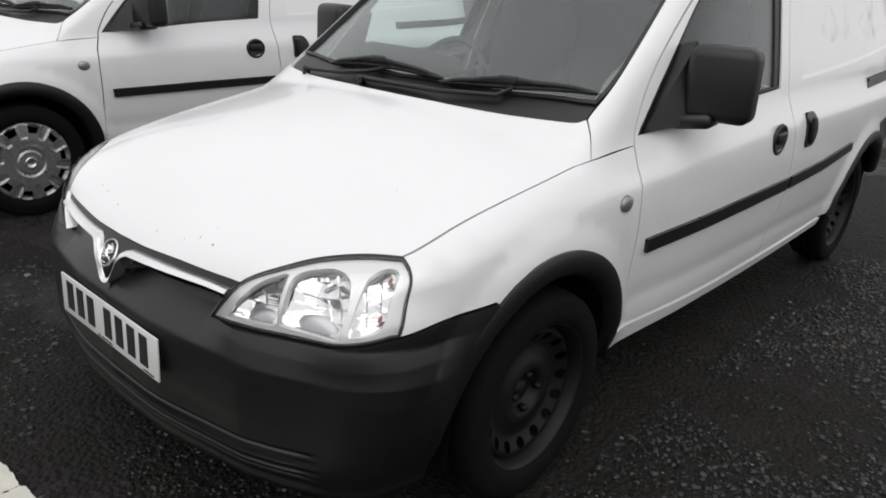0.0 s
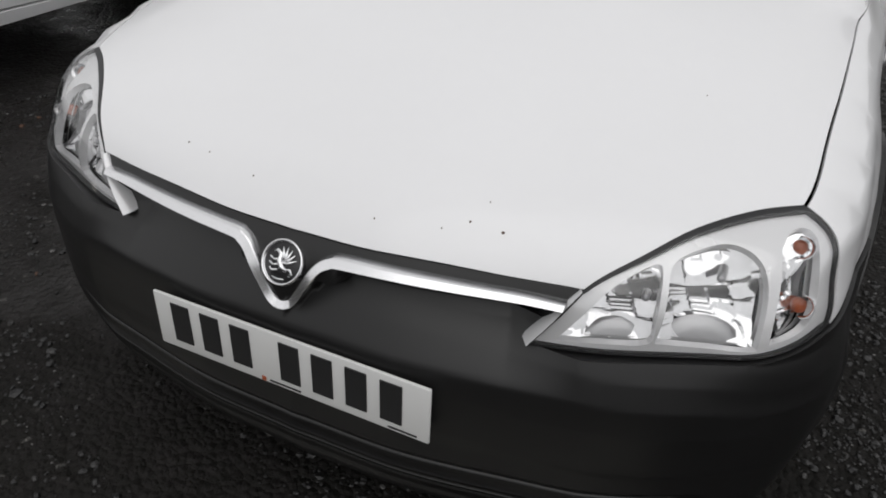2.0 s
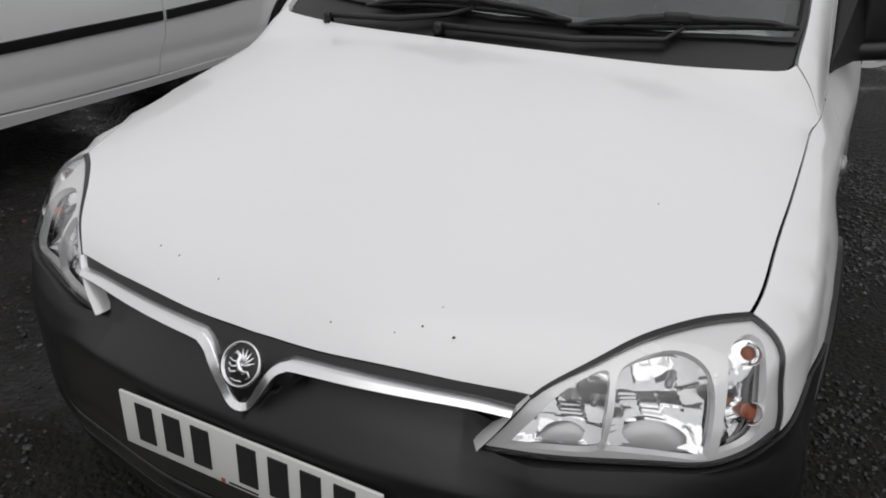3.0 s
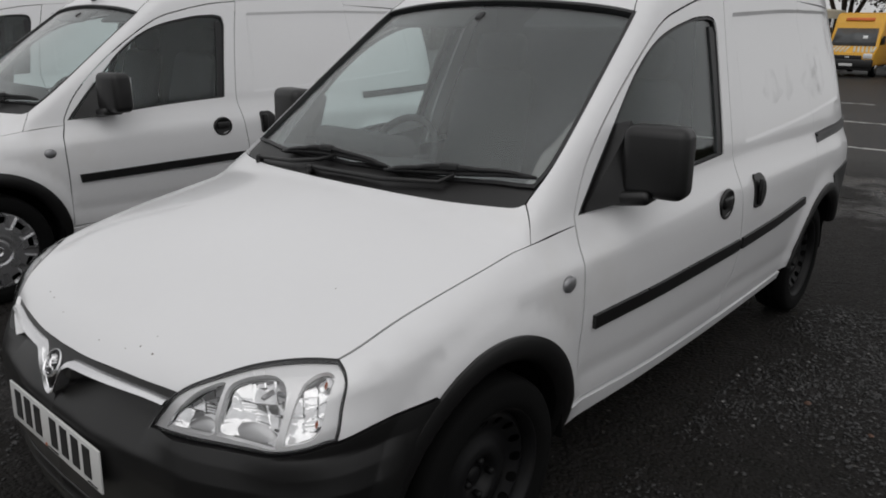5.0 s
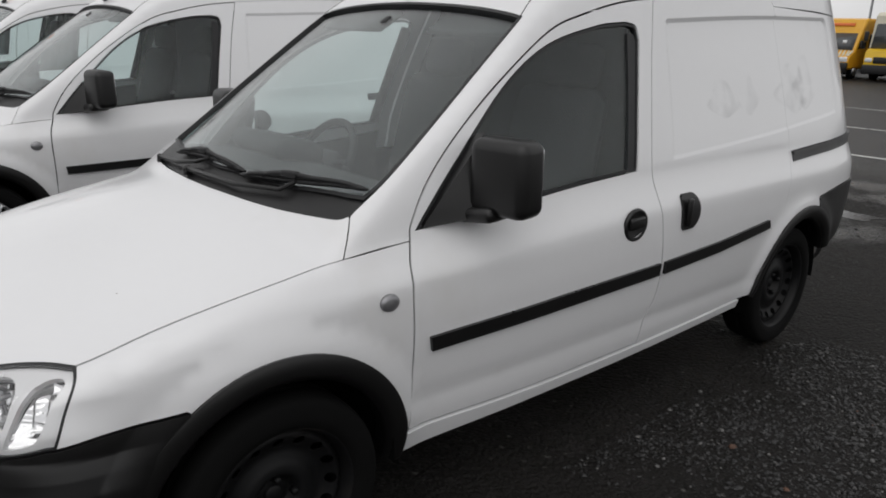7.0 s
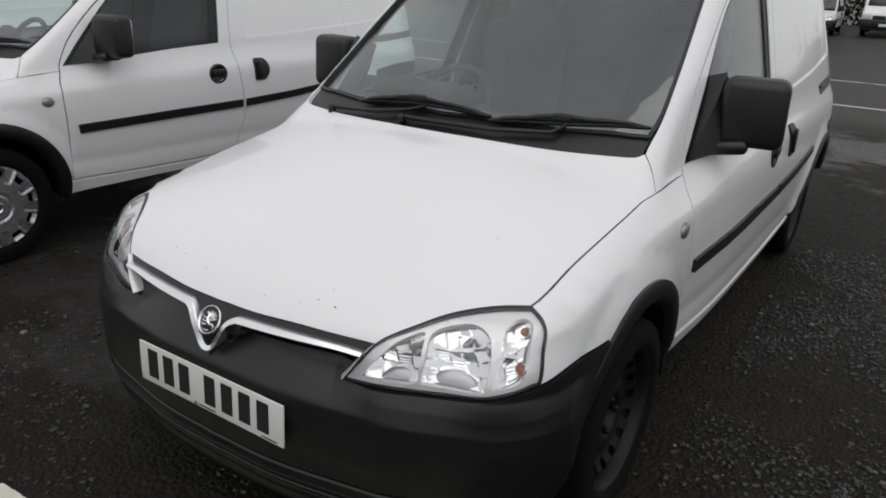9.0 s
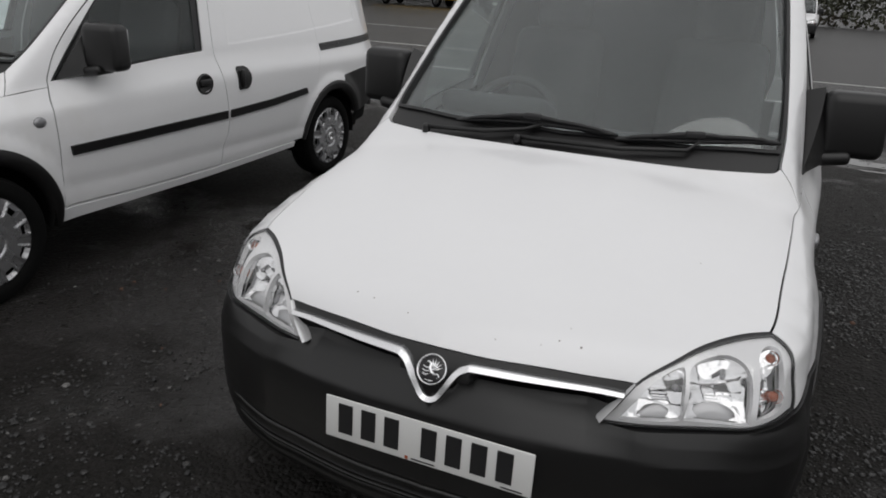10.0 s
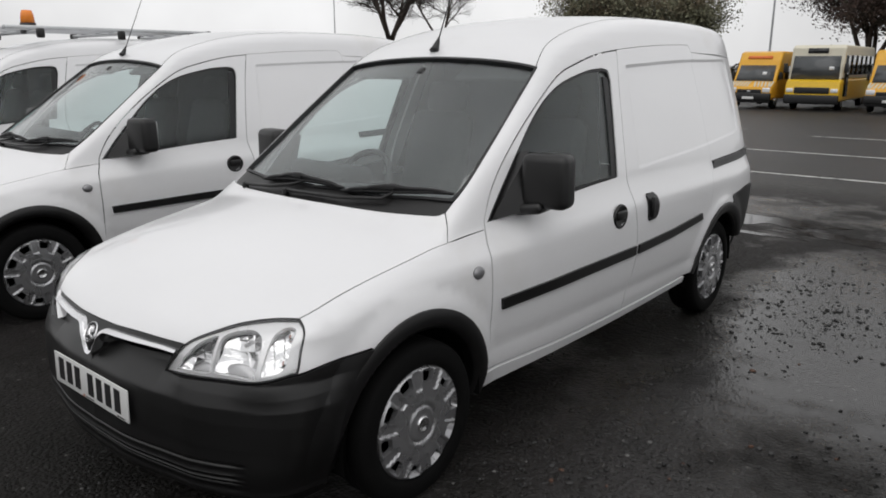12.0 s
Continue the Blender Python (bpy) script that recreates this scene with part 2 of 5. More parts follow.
def edge_distance(poly, pts):
    a, b = np.asarray(poly), np.roll(poly, -1, 0)
    ab = b - a
    s = np.clip(((pts[:, None] - a) * ab).sum(-1) / ((ab * ab).sum(-1) + 1e-12), 0, 1)
    return np.sqrt((((a + s[..., None] * ab) - pts[:, None]) ** 2).sum(-1)).min(1)


def curve(*pts, n=6):
    """A smooth run through the points."""
    p = np.array(pts, float)
    q = np.vstack([2 * p[0] - p[1], p, 2 * p[-1] - p[-2]])
    out = []
    for a, b, c, d in zip(q[:-3], q[1:-2], q[2:-1], q[3:]):
        for s in np.arange(n) / n:
            out.append(0.5 * (2 * b + (c - a) * s + (2 * a - 5 * b + 4 * c - d) * s * s + (3 * b - a - 3 * c + d) * s ** 3))
    return np.array(out + [p[-1]])


def ring_of(*runs):
    """Joins runs of points end to end into one outline."""
    out = []
    for run in runs:
        for p in run:
            if not out or np.hypot(*(np.asarray(p) - out[-1])) > 1e-4:
                out.append(np.asarray(p, float))
    if np.hypot(*(out[0] - out[-1])) < 1e-4:
        out.pop()
    return np.array(out)


def arc(yc, zc, r, a0, a1, n=18):
    a = np.radians(np.linspace(a0, a1, n))
    return np.c_[yc + r * np.cos(a), zc + r * np.sin(a)]


def inset(poly, d):
    """The outline moved inwards by d."""
    p = np.asarray(poly, float)
    area = 0.5 * (p[:, 0] * np.roll(p[:, 1], -1) - np.roll(p[:, 0], -1) * p[:, 1]).sum()
    e = np.roll(p, -1, 0) - p
    e = e / (np.hypot(*e.T)[:, None] + 1e-12)
    n = np.c_[-e[:, 1], e[:, 0]] * np.sign(area)
    m = n + np.roll(n, 1, 0)
    return p + d * m * (2 / np.maximum((m * m).sum(1), 0.7))[:, None]


def spaced(poly, step):
    out = []
    for a, b in zip(poly, np.roll(poly, -1, 0)):
        k = max(1, int(np.ceil(np.hypot(*(b - a)) / step)))
        out += [a + (b - a) * i / k for i in range(k)]
    return np.array(out)


def make(name, verts, faces, mat, parent=None, normals=None, smooth=True, label="", mirror=False):
    """One mesh object. normals: for each face, a normal for each of its corners."""
    verts = np.array(verts, float)
    if mirror:
        verts = verts * (-1, 1, 1)
        faces = [tuple(f)[::-1] for f in faces]
        normals = None if normals is None else [np.asarray(n)[::-1] * (-1, 1, 1) for n in normals]
    me = bpy.data.meshes.new(name)
    me.from_pydata(verts.tolist(), [], [tuple(int(i) for i in f) for f in faces])
    me.polygons.foreach_set("use_smooth", [smooth] * len(me.polygons))
    if normals is not None:
        me.normals_split_custom_set(np.vstack(normals).tolist())
    me.materials.append(mat)
    ob = new(name, me)
    ob.parent = parent
    return tagged(ob, label)


def sheet(name, poly, project, mat, parent, step=0.04, holes=(), thick=0.014, gap=0.002, proud=0.0, relief=None, closed=False,
          mirror=False, outward=None, label="", both=False, lines=()):
    """A panel: an outline in the plane, filled, laid on a form by project, with a turned-in edge. both: one for each side of the van."""
    key = (name, np.asarray(poly, float).tobytes(), project, step, gap, proud, thick, closed, len(holes))
    if key not in pressings:
        pressings[key] = press(poly, project, step, holes, thick, gap, proud, relief, closed, outward, lines)
    verts, faces, normals = pressings[key]
    ob = make(name, verts, faces, mat, parent, normals, label=label, mirror=mirror)
    if both:
        return ob, make(name, verts, faces, mat, parent, normals, label=label, mirror=not mirror)
    return ob


pressings = {}


def press(poly, project, step, holes, thick, gap, proud, relief, closed, outward, lines):
    """The vertices, faces and corner normals of a panel."""
    poly = spaced(inset(poly, gap) if gap else np.asarray(poly, float), step)
    holes = [spaced(inset(h, -gap), step) for h in holes]
    loops = [poly, *holes]
    lo, hi = poly.min(0), poly.max(0)
    gx, gy = np.meshgrid(np.arange(lo[0], hi[0], step), np.arange(lo[1], hi[1], step * 0.9))
    gx = gx + (np.arange(gx.shape[0]) % 2 * step / 2)[:, None]
    grid = np.c_[gx.ravel(), gy.ravel()]
    keep = contains(poly, grid) & (edge_distance(poly, grid) > step * 0.5)
    for h in holes:
        keep &= ~contains(h, grid) & (edge_distance(h, grid) > step * 0.5)
    pts, edges = [], []
    for loop in loops:
        k = len(pts)
        pts += loop.tolist()
        edges += [(k + i, k + (i + 1) % len(loop)) for i in range(len(loop))]
    for line in lines:
        line = spaced(line, step)
        near = contains(poly, line) & (edge_distance(poly, line) > step * 0.3)
        pts += line[near].tolist()
        keep &= edge_distance(line, grid) > step * 0.45
    pts += grid[keep].tolist()
    out = geometry.delaunay_2d_cdt([Vector(p) for p in pts], edges, [], 0, 1e-6)
    q = np.array([tuple(v) for v in out[0]])
    tris = np.array([f for f in out[2]])
    mid = q[tris].mean(1)
    ok = contains(poly, mid)
    for h in holes:
        ok &= ~contains(h, mid)
    tris = tris[ok]
    used, inv = np.unique(tris, return_inverse=True)
    q, tris = q[used], inv.reshape(-1, 3)
    h = 0.002
    p = project(q)
    du = (project(q + (h, 0)) - project(q - (h, 0))) / (2 * h)
    dv = (project(q + (0, h)) - project(q - (0, h))) / (2 * h)
    n0 = np.cross(du, dv)
    n0 /= np.linalg.norm(n0, axis=1)[:, None] + 1e-12
    if outward is None:
        sign = np.sign(inside(*(p + n0 * 0.01).T) - inside(*(p - n0 * 0.01).T))
    else:
        sign = np.sign(n0 @ np.array(outward, float))
    sign = np.where(sign == 0, 1, sign)
    n0 = n0 * sign[:, None]
    nn = n0
    if relief is not None:
        r = relief(q)
        ru = (relief(q + (h, 0)) - relief(q - (h, 0))) / (2 * h)
        rv = (relief(q + (0, h)) - relief(q - (0, h))) / (2 * h)
        nn = np.cross(du + n0 * ru[:, None], dv + n0 * rv[:, None]) * sign[:, None]
        nn /= np.linalg.norm(nn, axis=1)[:, None] + 1e-12
        p = p + n0 * r[:, None]
    p = p + n0 * proud
    a, b, c = p[tris[:, 0]], p[tris[:, 1]], p[tris[:, 2]]
    flip = (np.cross(b - a, c - a) * n0[tris[:, 0]]).sum(1) < 0
    tris[flip] = tris[flip][:, ::-1]
    count = {}
    for t in tris:
        for i in range(3):
            e = (t[i], t[(i + 1) % 3])
            count[tuple(sorted(e))] = None if tuple(sorted(e)) in count else e
    rim = [e for e in count.values() if e]
    verts, faces = [p], [tuple(t) for t in tris]
    normals = [nn[t] for t in tris]
    ids = sorted({i for e in rim for i in e})
    if closed:
        verts.append(p - n0 * thick)
        faces += [tuple(t[::-1] + len(p)) for t in tris]
        normals += [-nn[t[::-1]] for t in tris]
        below = {i: i + len(p) for i in ids}
    elif thick:
        verts.append(p[ids] - n0[ids] * thick)
        below = {v: len(p) + k for k, v in enumerate(ids)}
    verts = np.vstack(verts)
    if rim and thick:
        for i, j in rim:
            quad = (j, i, below[i], below[j])
            n = np.cross(verts[quad[1]] - verts[quad[0]], verts[quad[2]] - verts[quad[0]])
            n = n / (np.linalg.norm(n) + 1e-12)
            faces.append(quad)
            normals.append(np.tile(n, (4, 1)))
    return verts, faces, normals


def lathe(profile, segments=48, axis="x"):
    """Vertices and faces of a turned form; profile: (radius, along the axis)."""
    verts, faces = [], []
    for r, h in profile:
        for i in range(segments):
            a = 2 * math.pi * i / segments
            c, s = r * math.cos(a), r * math.sin(a)
            verts.append({"x": (h, c, s), "y": (s, h, c), "z": (c, s, h)}[axis])
    for k in range(len(profile) - 1):
        for i in range(segments):
            j = (i + 1) % segments
            faces.append((k * segments + i, k * segments + j, (k + 1) * segments + j, (k + 1) * segments + i))
    for k, turn in ((0, -1), (len(profile) - 1, 1)):
        if profile[k][0] > 1e-6:
            f = tuple(k * segments + i for i in range(segments))
            faces.append(f[::turn])
    return np.array(verts), faces


def tube(points, radii, sides=8):
    p = [Vector(v) for v in points]
    radii = radii if hasattr(radii, "__len__") else [radii] * len(p)
    verts, faces, side = [], [], None
    for i, v in enumerate(p):
        t = (p[min(i + 1, len(p) - 1)] - p[max(i - 1, 0)]).normalized()
        if side is None:
            side = t.orthogonal().normalized()
        side = (side - t * side.dot(t)).normalized()
        up = t.cross(side)
        for k in range(sides):
            a = 2 * math.pi * k / sides
            verts.append(tuple(v + (side * math.cos(a) + up * math.sin(a)) * radii[i]))
    for i in range(len(p) - 1):
        for k in range(sides):
            j = (k + 1) % sides
            faces.append((i * sides + k, i * sides + j, (i + 1) * sides + j, (i + 1) * sides + k))
    faces += [tuple(range(sides))[::-1], tuple((len(p) - 1) * sides + k for k in range(sides))]
    return np.array(verts), faces


def block(size, bevel=0.01, at=(0, 0, 0), turn=(0, 0, 0), segments=2, taper=1.0):
    """A box with rounded edges; taper narrows its top."""
    bm = bmesh.new()
    bmesh.ops.create_cube(bm, size=1)
    for v in bm.verts:
        k = taper if v.co.z > 0 else 1.0
        v.co = Vector((v.co.x * size[0] * k, v.co.y * size[1] * k, v.co.z * size[2]))
    if bevel:
        bmesh.ops.bevel(bm, geom=bm.edges[:], offset=bevel, segments=segments, affect="EDGES", profile=0.5)
    m = pose(*at, *turn)
    bm.verts.ensure_lookup_table()
    verts = np.array([tuple(m @ v.co) for v in bm.verts])
    faces = [tuple(v.index for v in f.verts) for f in bm.faces]
    bm.free()
    return verts, faces


def joined(*pieces):
    verts, faces, k = [], [], 0
    for v, f in pieces:
        verts.append(np.asarray(v))
        faces += [tuple(i + k for i in t) for t in f]
        k += len(v)
    return np.vstack(verts), faces


def moved(piece, m):
    v, f = piece
    return np.array([tuple(m @ Vector(p)) for p in v]), f


def root(name, label, category, group="", m=None):
    ob = new(name)
    ob.empty_display_size = 0.2
    if m is not None:
        ob.matrix_basis = m
    return tagged(ob, label, category, group)


# ---- the panel van: origin on the ground under the front plate, y to its rear, x to its left ----
def turn_of(p):
    return np.c_[p[:, 1], np.arctan2(p[:, 2] - 0.45, p[:, 0])]


def from_top(*pts, n=5):
    return turn_of(on_top(curve(*pts, n=n)))


def from_side(*pts, n=5):
    return turn_of(on_side(curve(*pts, n=n)))


def across(poly):
    """The same run on the other side of the van, backwards."""
    return (np.asarray(poly) * (1, -1) + (0, math.pi))[::-1]


def swing(p):
    """Places on the skin as angle about the nose's pivot, and height."""
    return np.c_[np.arctan2(p[:, 0], 1.0 - p[:, 1]), p[:, 2]]


def nose(*pts, n=5):
    """A run of (x, z) on the nose."""
    return swing(on_nose(curve(*pts, n=n)))


def flank(*pts, n=5):
    """A run of (y, z) on the side."""
    return swing(on_side(curve(*pts, n=n)))


SHUT = ((0.352, 0.762), (0.50, 0.800), (0.65, 0.830), (0.85, 0.862), (0.995, 0.885))
GAP_A = ((1.203, 0.900), (1.218, 0.947), (1.289, 1.054), (1.418, 1.181), (1.592, 1.315), (1.831, 1.458), (2.017, 1.515), (2.215, 1.556), (2.410, 1.578))
GAP_B = ((2.412, 1.578), (2.337, 1.334), (2.267, 1.021), (2.271, 0.888), (2.300, 0.633), (2.293, 0.516), (2.262, 0.443), (2.245, 0.330))
GROOVE = ((2.412, 1.578), (2.81, 1.604), (3.25, 1.616), (3.31, 1.606), (3.33, 1.575))
SEAM = ((3.33, 1.575), (3.325, 1.10), (3.31, 0.93), (3.26, 0.80), (3.206, 0.612))
SCREEN_EDGE = ((0.655, 1.075), (0.655, 1.186), (0.636, 1.37), (0.613, 1.544), (0.593, 1.688), (0.580, 1.765))
SCREEN_TOP = ((0.580, 1.765), (0.40, 1.752), (0.20, 1.740), (0.0, 1.736))
COWL_EDGE = ((0.655, 1.060), (0.617, 1.028), (0.459, 0.976), (0.289, 0.943), (0.105, 0.925), (0.0, 0.922))
LAMP_TOP = ((0.430, 0.110), (0.487, 0.165), (0.547, 0.237), (0.615, 0.305), (0.675, 0.352))
LAMP_SIDE = ((0.352, 0.762), (0.345, 0.752), (0.318, 0.713), (0.278, 0.625))
LAMP_LOW = ((0.742, 0.625), (0.712, 0.614), (0.657, 0.604), (0.553, 0.601), (0.448, 0.598), (0.370, 0.599))

POCKETS = (((0.409, 0.608), (0.438, 0.654), (0.467, 0.695), (0.495, 0.716), (0.514, 0.723), (0.523, 0.715), (0.529, 0.688), (0.532, 0.654), (0.529, 0.617), (0.470, 0.611)),
           ((0.537, 0.618), (0.540, 0.655), (0.538, 0.688), (0.532, 0.715), (0.536, 0.727), (0.552, 0.735), (0.580, 0.741), (0.605, 0.740), (0.630, 0.732), (0.648, 0.718), (0.660, 0.694), (0.666, 0.661), (0.667, 0.621), (0.663, 0.613), (0.603, 0.615)),
           ((0.662, 0.735), (0.666, 0.746), (0.681, 0.749), (0.699, 0.743), (0.711, 0.729), (0.722, 0.697), (0.728, 0.656), (0.720, 0.633), (0.685, 0.623), (0.681, 0.624), (0.679, 0.650), (0.675, 0.690), (0.669, 0.718)))


def glint(i, j, k):
    """A fixed pseudo-random number from -1 to 1 for a facet."""
    return 2 * ((np.sin(i * 12.9898 + j * 78.233 + k * 37.719) * 43758.5453) % 1) - 1


def cover_chips(van, spots):
    for x, y, size in spots:
        size *= 0.75
        p = on_top([(x, y)])[0]
        v, f = lathe([(0.0, 0.0006), (size, 0.0004), (size * 1.1, -0.001)], 7, "z")
        v = v * (1, 1.6, 1) + p
        make("paint_chip", v, f, CHIP, van, smooth=False)


def build_front(van):
    edge = turn_of(on_top(curve((0, 0.050), (0.137, 0.056), (0.288, 0.078), (0.430, 0.110))))
    lamp = from_top(*LAMP_TOP)
    half = ring_of(edge, lamp, from_side(*SHUT), from_top(*COWL_EDGE))
    poly = ring_of(half, across(half))
    sheet("bonnet", poly, on_section, WHITE, van, step=0.021, gap=0.0012, label="white bonnet with small stone chips")
    under = np.vstack([half, across(half)])
    # dark backing added so that no light shows through the bonnet's gaps
    sheet("bonnet_backing", inset(ring_of(under), 0.02), on_section, DARK, van, step=0.08, proud=-0.03, thick=0.0, gap=0)

    wing = ring_of(curve(*LAMP_SIDE[::-1]), curve(*SHUT), [(1.203, 0.900)],
                   curve((1.203, 0.900), (1.170, 0.80), (1.171, 0.579), (1.168, 0.345), (1.148, 0.275)),
                   arc(0.763, 0.293, 0.386, -2, 122), [(0.533, 0.642)], curve((0.533, 0.642), (0.380, 0.637), (0.278, 0.625)))
    sheet("front_wing", wing, on_side, WHITE, van, step=0.03, both=True, thick=0.007, gap=0.0012)
    for side in (1, -1):
        v, f = lathe([(0.0, 0.011), (0.012, 0.010), (0.021, 0.006), (0.024, -0.004)], 24)
        v = v * (1, 1.35, 1.05) + on_side([(1.092, 0.764)])[0]
        make("side_repeater", v, f, LAMPGREY, van, mirror=side < 0, label="clear oval indicator repeater")

    # grille strip, chrome vee and badge
    top = np.vstack([swing(on_top(curve((0.0, 0.050), (0.137, 0.056), (0.288, 0.078), (0.430, 0.110)))), nose((0.40, 0.632), (0.2, 0.632), (0.0, 0.632))])
    grille = ring_of(top, (top * (-1, 1))[::-1])

    def slot(q):
        x = np.abs(np.sin(q[:, 0]))
        return -0.078 * np.clip((0.666 - q[:, 1]) / 0.016, 0, 1) * np.clip((0.40 - x) / 0.05, 0, 1) * np.clip((x - 0.088) / 0.010, 0, 1)
    sheet("grille", grille, on_front, PLASTIC, van, step=0.010, relief=slot, proud=-0.006, gap=0.0)
    run = curve((0.0, 0.583), (0.010, 0.585), (0.022, 0.595), (0.043, 0.630), (0.054, 0.648), (0.064, 0.660), (0.078, 0.668), (0.100, 0.672), (0.217, 0.674), (0.34, 0.672), (0.413, 0.667), n=5)
    run = np.vstack([(run * (-1, 1))[:0:-1], run])
    section = ((1.0, -0.030), (1.0, 0.000), (0.95, 0.0045), (0.82, 0.0062), (-0.74, 0.0070), (-0.92, 0.0052), (-1.0, 0.000), (-1.0, -0.030))
    verts, faces = [], []
    for i, (x, z) in enumerate(run):
        t = run[min(i + 2, len(run) - 1)] - run[max(i - 2, 0)]
        t = t / np.hypot(*t)
        w = np.interp(abs(x), [0.0, 0.05, 0.09, 0.25, 0.41], [0.0058, 0.0076, 0.0064, 0.0054, 0.0042])
        base = on_nose([(x, z)])[0] + (0, -0.003, 0)
        for pair in zip(section[:-1], section[1:]):
            for off, rise in pair:
                verts.append((base[0] - t[1] * off * w, base[1] - rise + 0.85 * t[0] * off * w, base[2] + t[0] * off * w))
    k = 2 * (len(section) - 1)
    for i in range(len(run) - 1):
        faces += [(i * k + j, (i + 1) * k + j, (i + 1) * k + j + 1, i * k + j + 1) for j in range(0, k, 2)]
    make("chrome_trim", verts, faces, CHROME, van, label="chrome trim dipping in a vee below the bonnet")
    tip_back = pose(0, 0.022, 0.650, -35, 0, 0)
    v, f = lathe([(0.0, 0.0), (0.030, 0.0), (0.034, -0.004)], 40, "y")
    badge = make("badge", *moved((v * (1, -1, 1), [t[::-1] for t in f]), tip_back), GLOSSBLACK, van, label="round black badge with a chrome ring")
    v, f = lathe([(0.0315, 0.002), (0.032, -0.003), (0.034, -0.004), (0.0355, -0.002), (0.036, 0.008)], 40, "y")
    make("badge_ring", *moved((v, f), tip_back), CHROME, badge)
    pieces = [tube([(-0.017, 0, 0.012), (-0.010, -0.002, 0.016), (-0.003, -0.003, 0.012), (-0.004, -0.003, 0.002), (0.002, -0.003, -0.007), (0.012, -0.002, -0.012)], [0.0022, 0.0035, 0.0038, 0.0042, 0.0048, 0.0030])]
    for i in range(5):
        a = 1.75 - 0.36 * i
        pieces.append(tube([(0.001, -0.003, 0.0), (0.001 + 0.012 * math.cos(a - 0.25), -0.003, 0.012 * math.sin(a - 0.25)), (0.001 + 0.024 * math.cos(a), -0.002, 0.024 * math.sin(a))], [0.0020, 0.0026, 0.0010], 6))
    for z in (0.002, -0.006, -0.014):
        pieces.append(tube([(-0.004, -0.002, z + 0.002), (-0.013, -0.003, z - 0.001), (-0.022 + 0.3 * abs(z), -0.002, z + 0.003)], 0.0017, 6))
    pieces.append(tube([(0.006, -0.002, -0.010), (0.018, -0.003, -0.008), (0.022, -0.003, -0.014), (0.016, -0.002, -0.019)], [0.0022, 0.0022, 0.0020, 0.0010], 6))
    pieces.append(tube([(-0.010, -0.002, -0.024), (0.0, -0.003, -0.026), (0.010, -0.002, -0.024)], 0.0014, 6))
    for piece in pieces:
        make("emblem_stroke", *moved(piece, tip_back), CHROME, badge)

    # bumper, with its louvres below the plate
    half = ring_of(nose((0.0, 0.634), (0.2, 0.634), (0.388, 0.632)), nose((0.377, 0.614), (0.366, 0.600), (0.370, 0.595)), nose(*[(x, z - 0.004) for x, z in LAMP_LOW[::-1]]),
                   flank((0.278, 0.621), (0.380, 0.633), (0.533, 0.637)), flank(*arc(0.763, 0.293, 0.395, 122, 196, 10), n=2),
                   swing(np.array([(0.74, 0.36, 0.19), (0.6, 0.20, 0.195), (0.4, 0.10, 0.20), (0.2, 0.04, 0.205), (0.0, 0.02, 0.21)])))

    def louvres(q):
        x, z = np.abs(np.sin(q[:, 0])) * 0.98, q[:, 1]
        wave = 0.5 - 0.5 * np.cos(2 * np.pi * (z - 0.262) / 0.0185)
        wide = np.clip(x / 0.45, 0, 1) ** 1.5 * np.clip((0.80 - x) / 0.06 + 0.25, 0.25, 1)
        swell = np.interp(z + 0.05 * (x - 0.6), [0.19, 0.25, 0.40, 0.480, 0.525, 0.565, 0.602], [0.2, 0.7, 1.0, 1.0, 0.90, 0.52, 0.0])
        keel = np.clip((x + 0.020 - 0.85 * (z - 0.560)) / 0.025, 0, 1)
        roll = -0.62 * 0.5 * (z - 0.540 + np.sqrt((z - 0.540) ** 2 + 0.009 ** 2))
        return 0.006 + roll * keel * np.clip((0.43 - x) / 0.09, 0, 1) + 0.036 * wide * swell - 0.009 * wave * np.clip((0.60 - x) / 0.04, 0, 1) * ((z > 0.262) & (z < 0.3545)) + 0.006 * np.exp(-((z - 0.245) / 0.012) ** 2)
    sheet("front_bumper", ring_of(half, (half * (-1, 1))[::-1]), on_front, PLASTIC, van, step=0.0088, relief=louvres, thick=0.03, gap=0.0,
          label="unpainted black plastic front bumper")

    # headlights
    lamp = ring_of(nose((0.370, 0.599), (0.405, 0.652), (0.428, 0.688)), swing(on_top(curve(*LAMP_TOP))), flank(*LAMP_SIDE), nose(*LAMP_LOW))
    pockets = [swing(on_nose(curve(*p, p[0], n=4)[:-1])) for p in POCKETS]
    for side in (False, True):
        light = sheet("headlight", inset(lamp, 0.004), on_front, LAMPSILVER, van, step=0.02, holes=[inset(p, -0.001) for p in pockets], proud=-0.030, thick=0.0, gap=0, mirror=side, label="clear-lens headlight with an amber indicator section")
        sheet("lens", inset(lamp, 0.004), on_front, LENS, light, step=0.018, proud=0.003, thick=0.004, closed=True, gap=0, mirror=side).visible_shadow = False
        sheet("bezel", inset(lamp, 0.004), on_front, LAMPSILVER, light, step=0.009, holes=pockets, proud=-0.007, thick=0.013, gap=0, mirror=side)
        sheet("lamp_seal", inset(lamp, -0.001), on_front, SEAL, light, step=0.010, holes=[inset(lamp, 0.0045)], proud=-0.0015, thick=0.03, gap=0, mirror=side)
        rim = on_nose(curve((0.370, 0.599), (0.392, 0.632), (0.412, 0.664), (0.428, 0.688), n=3))
        k = len(rim)
        wide = np.linspace(1.0, 0.1, k)[:, None]
        wall = np.vstack([rim + (0.002, -0.004, 0), rim + wide * (-0.009, 0.010, 0.004), rim + wide * (-0.010, 0.050, 0.004)])
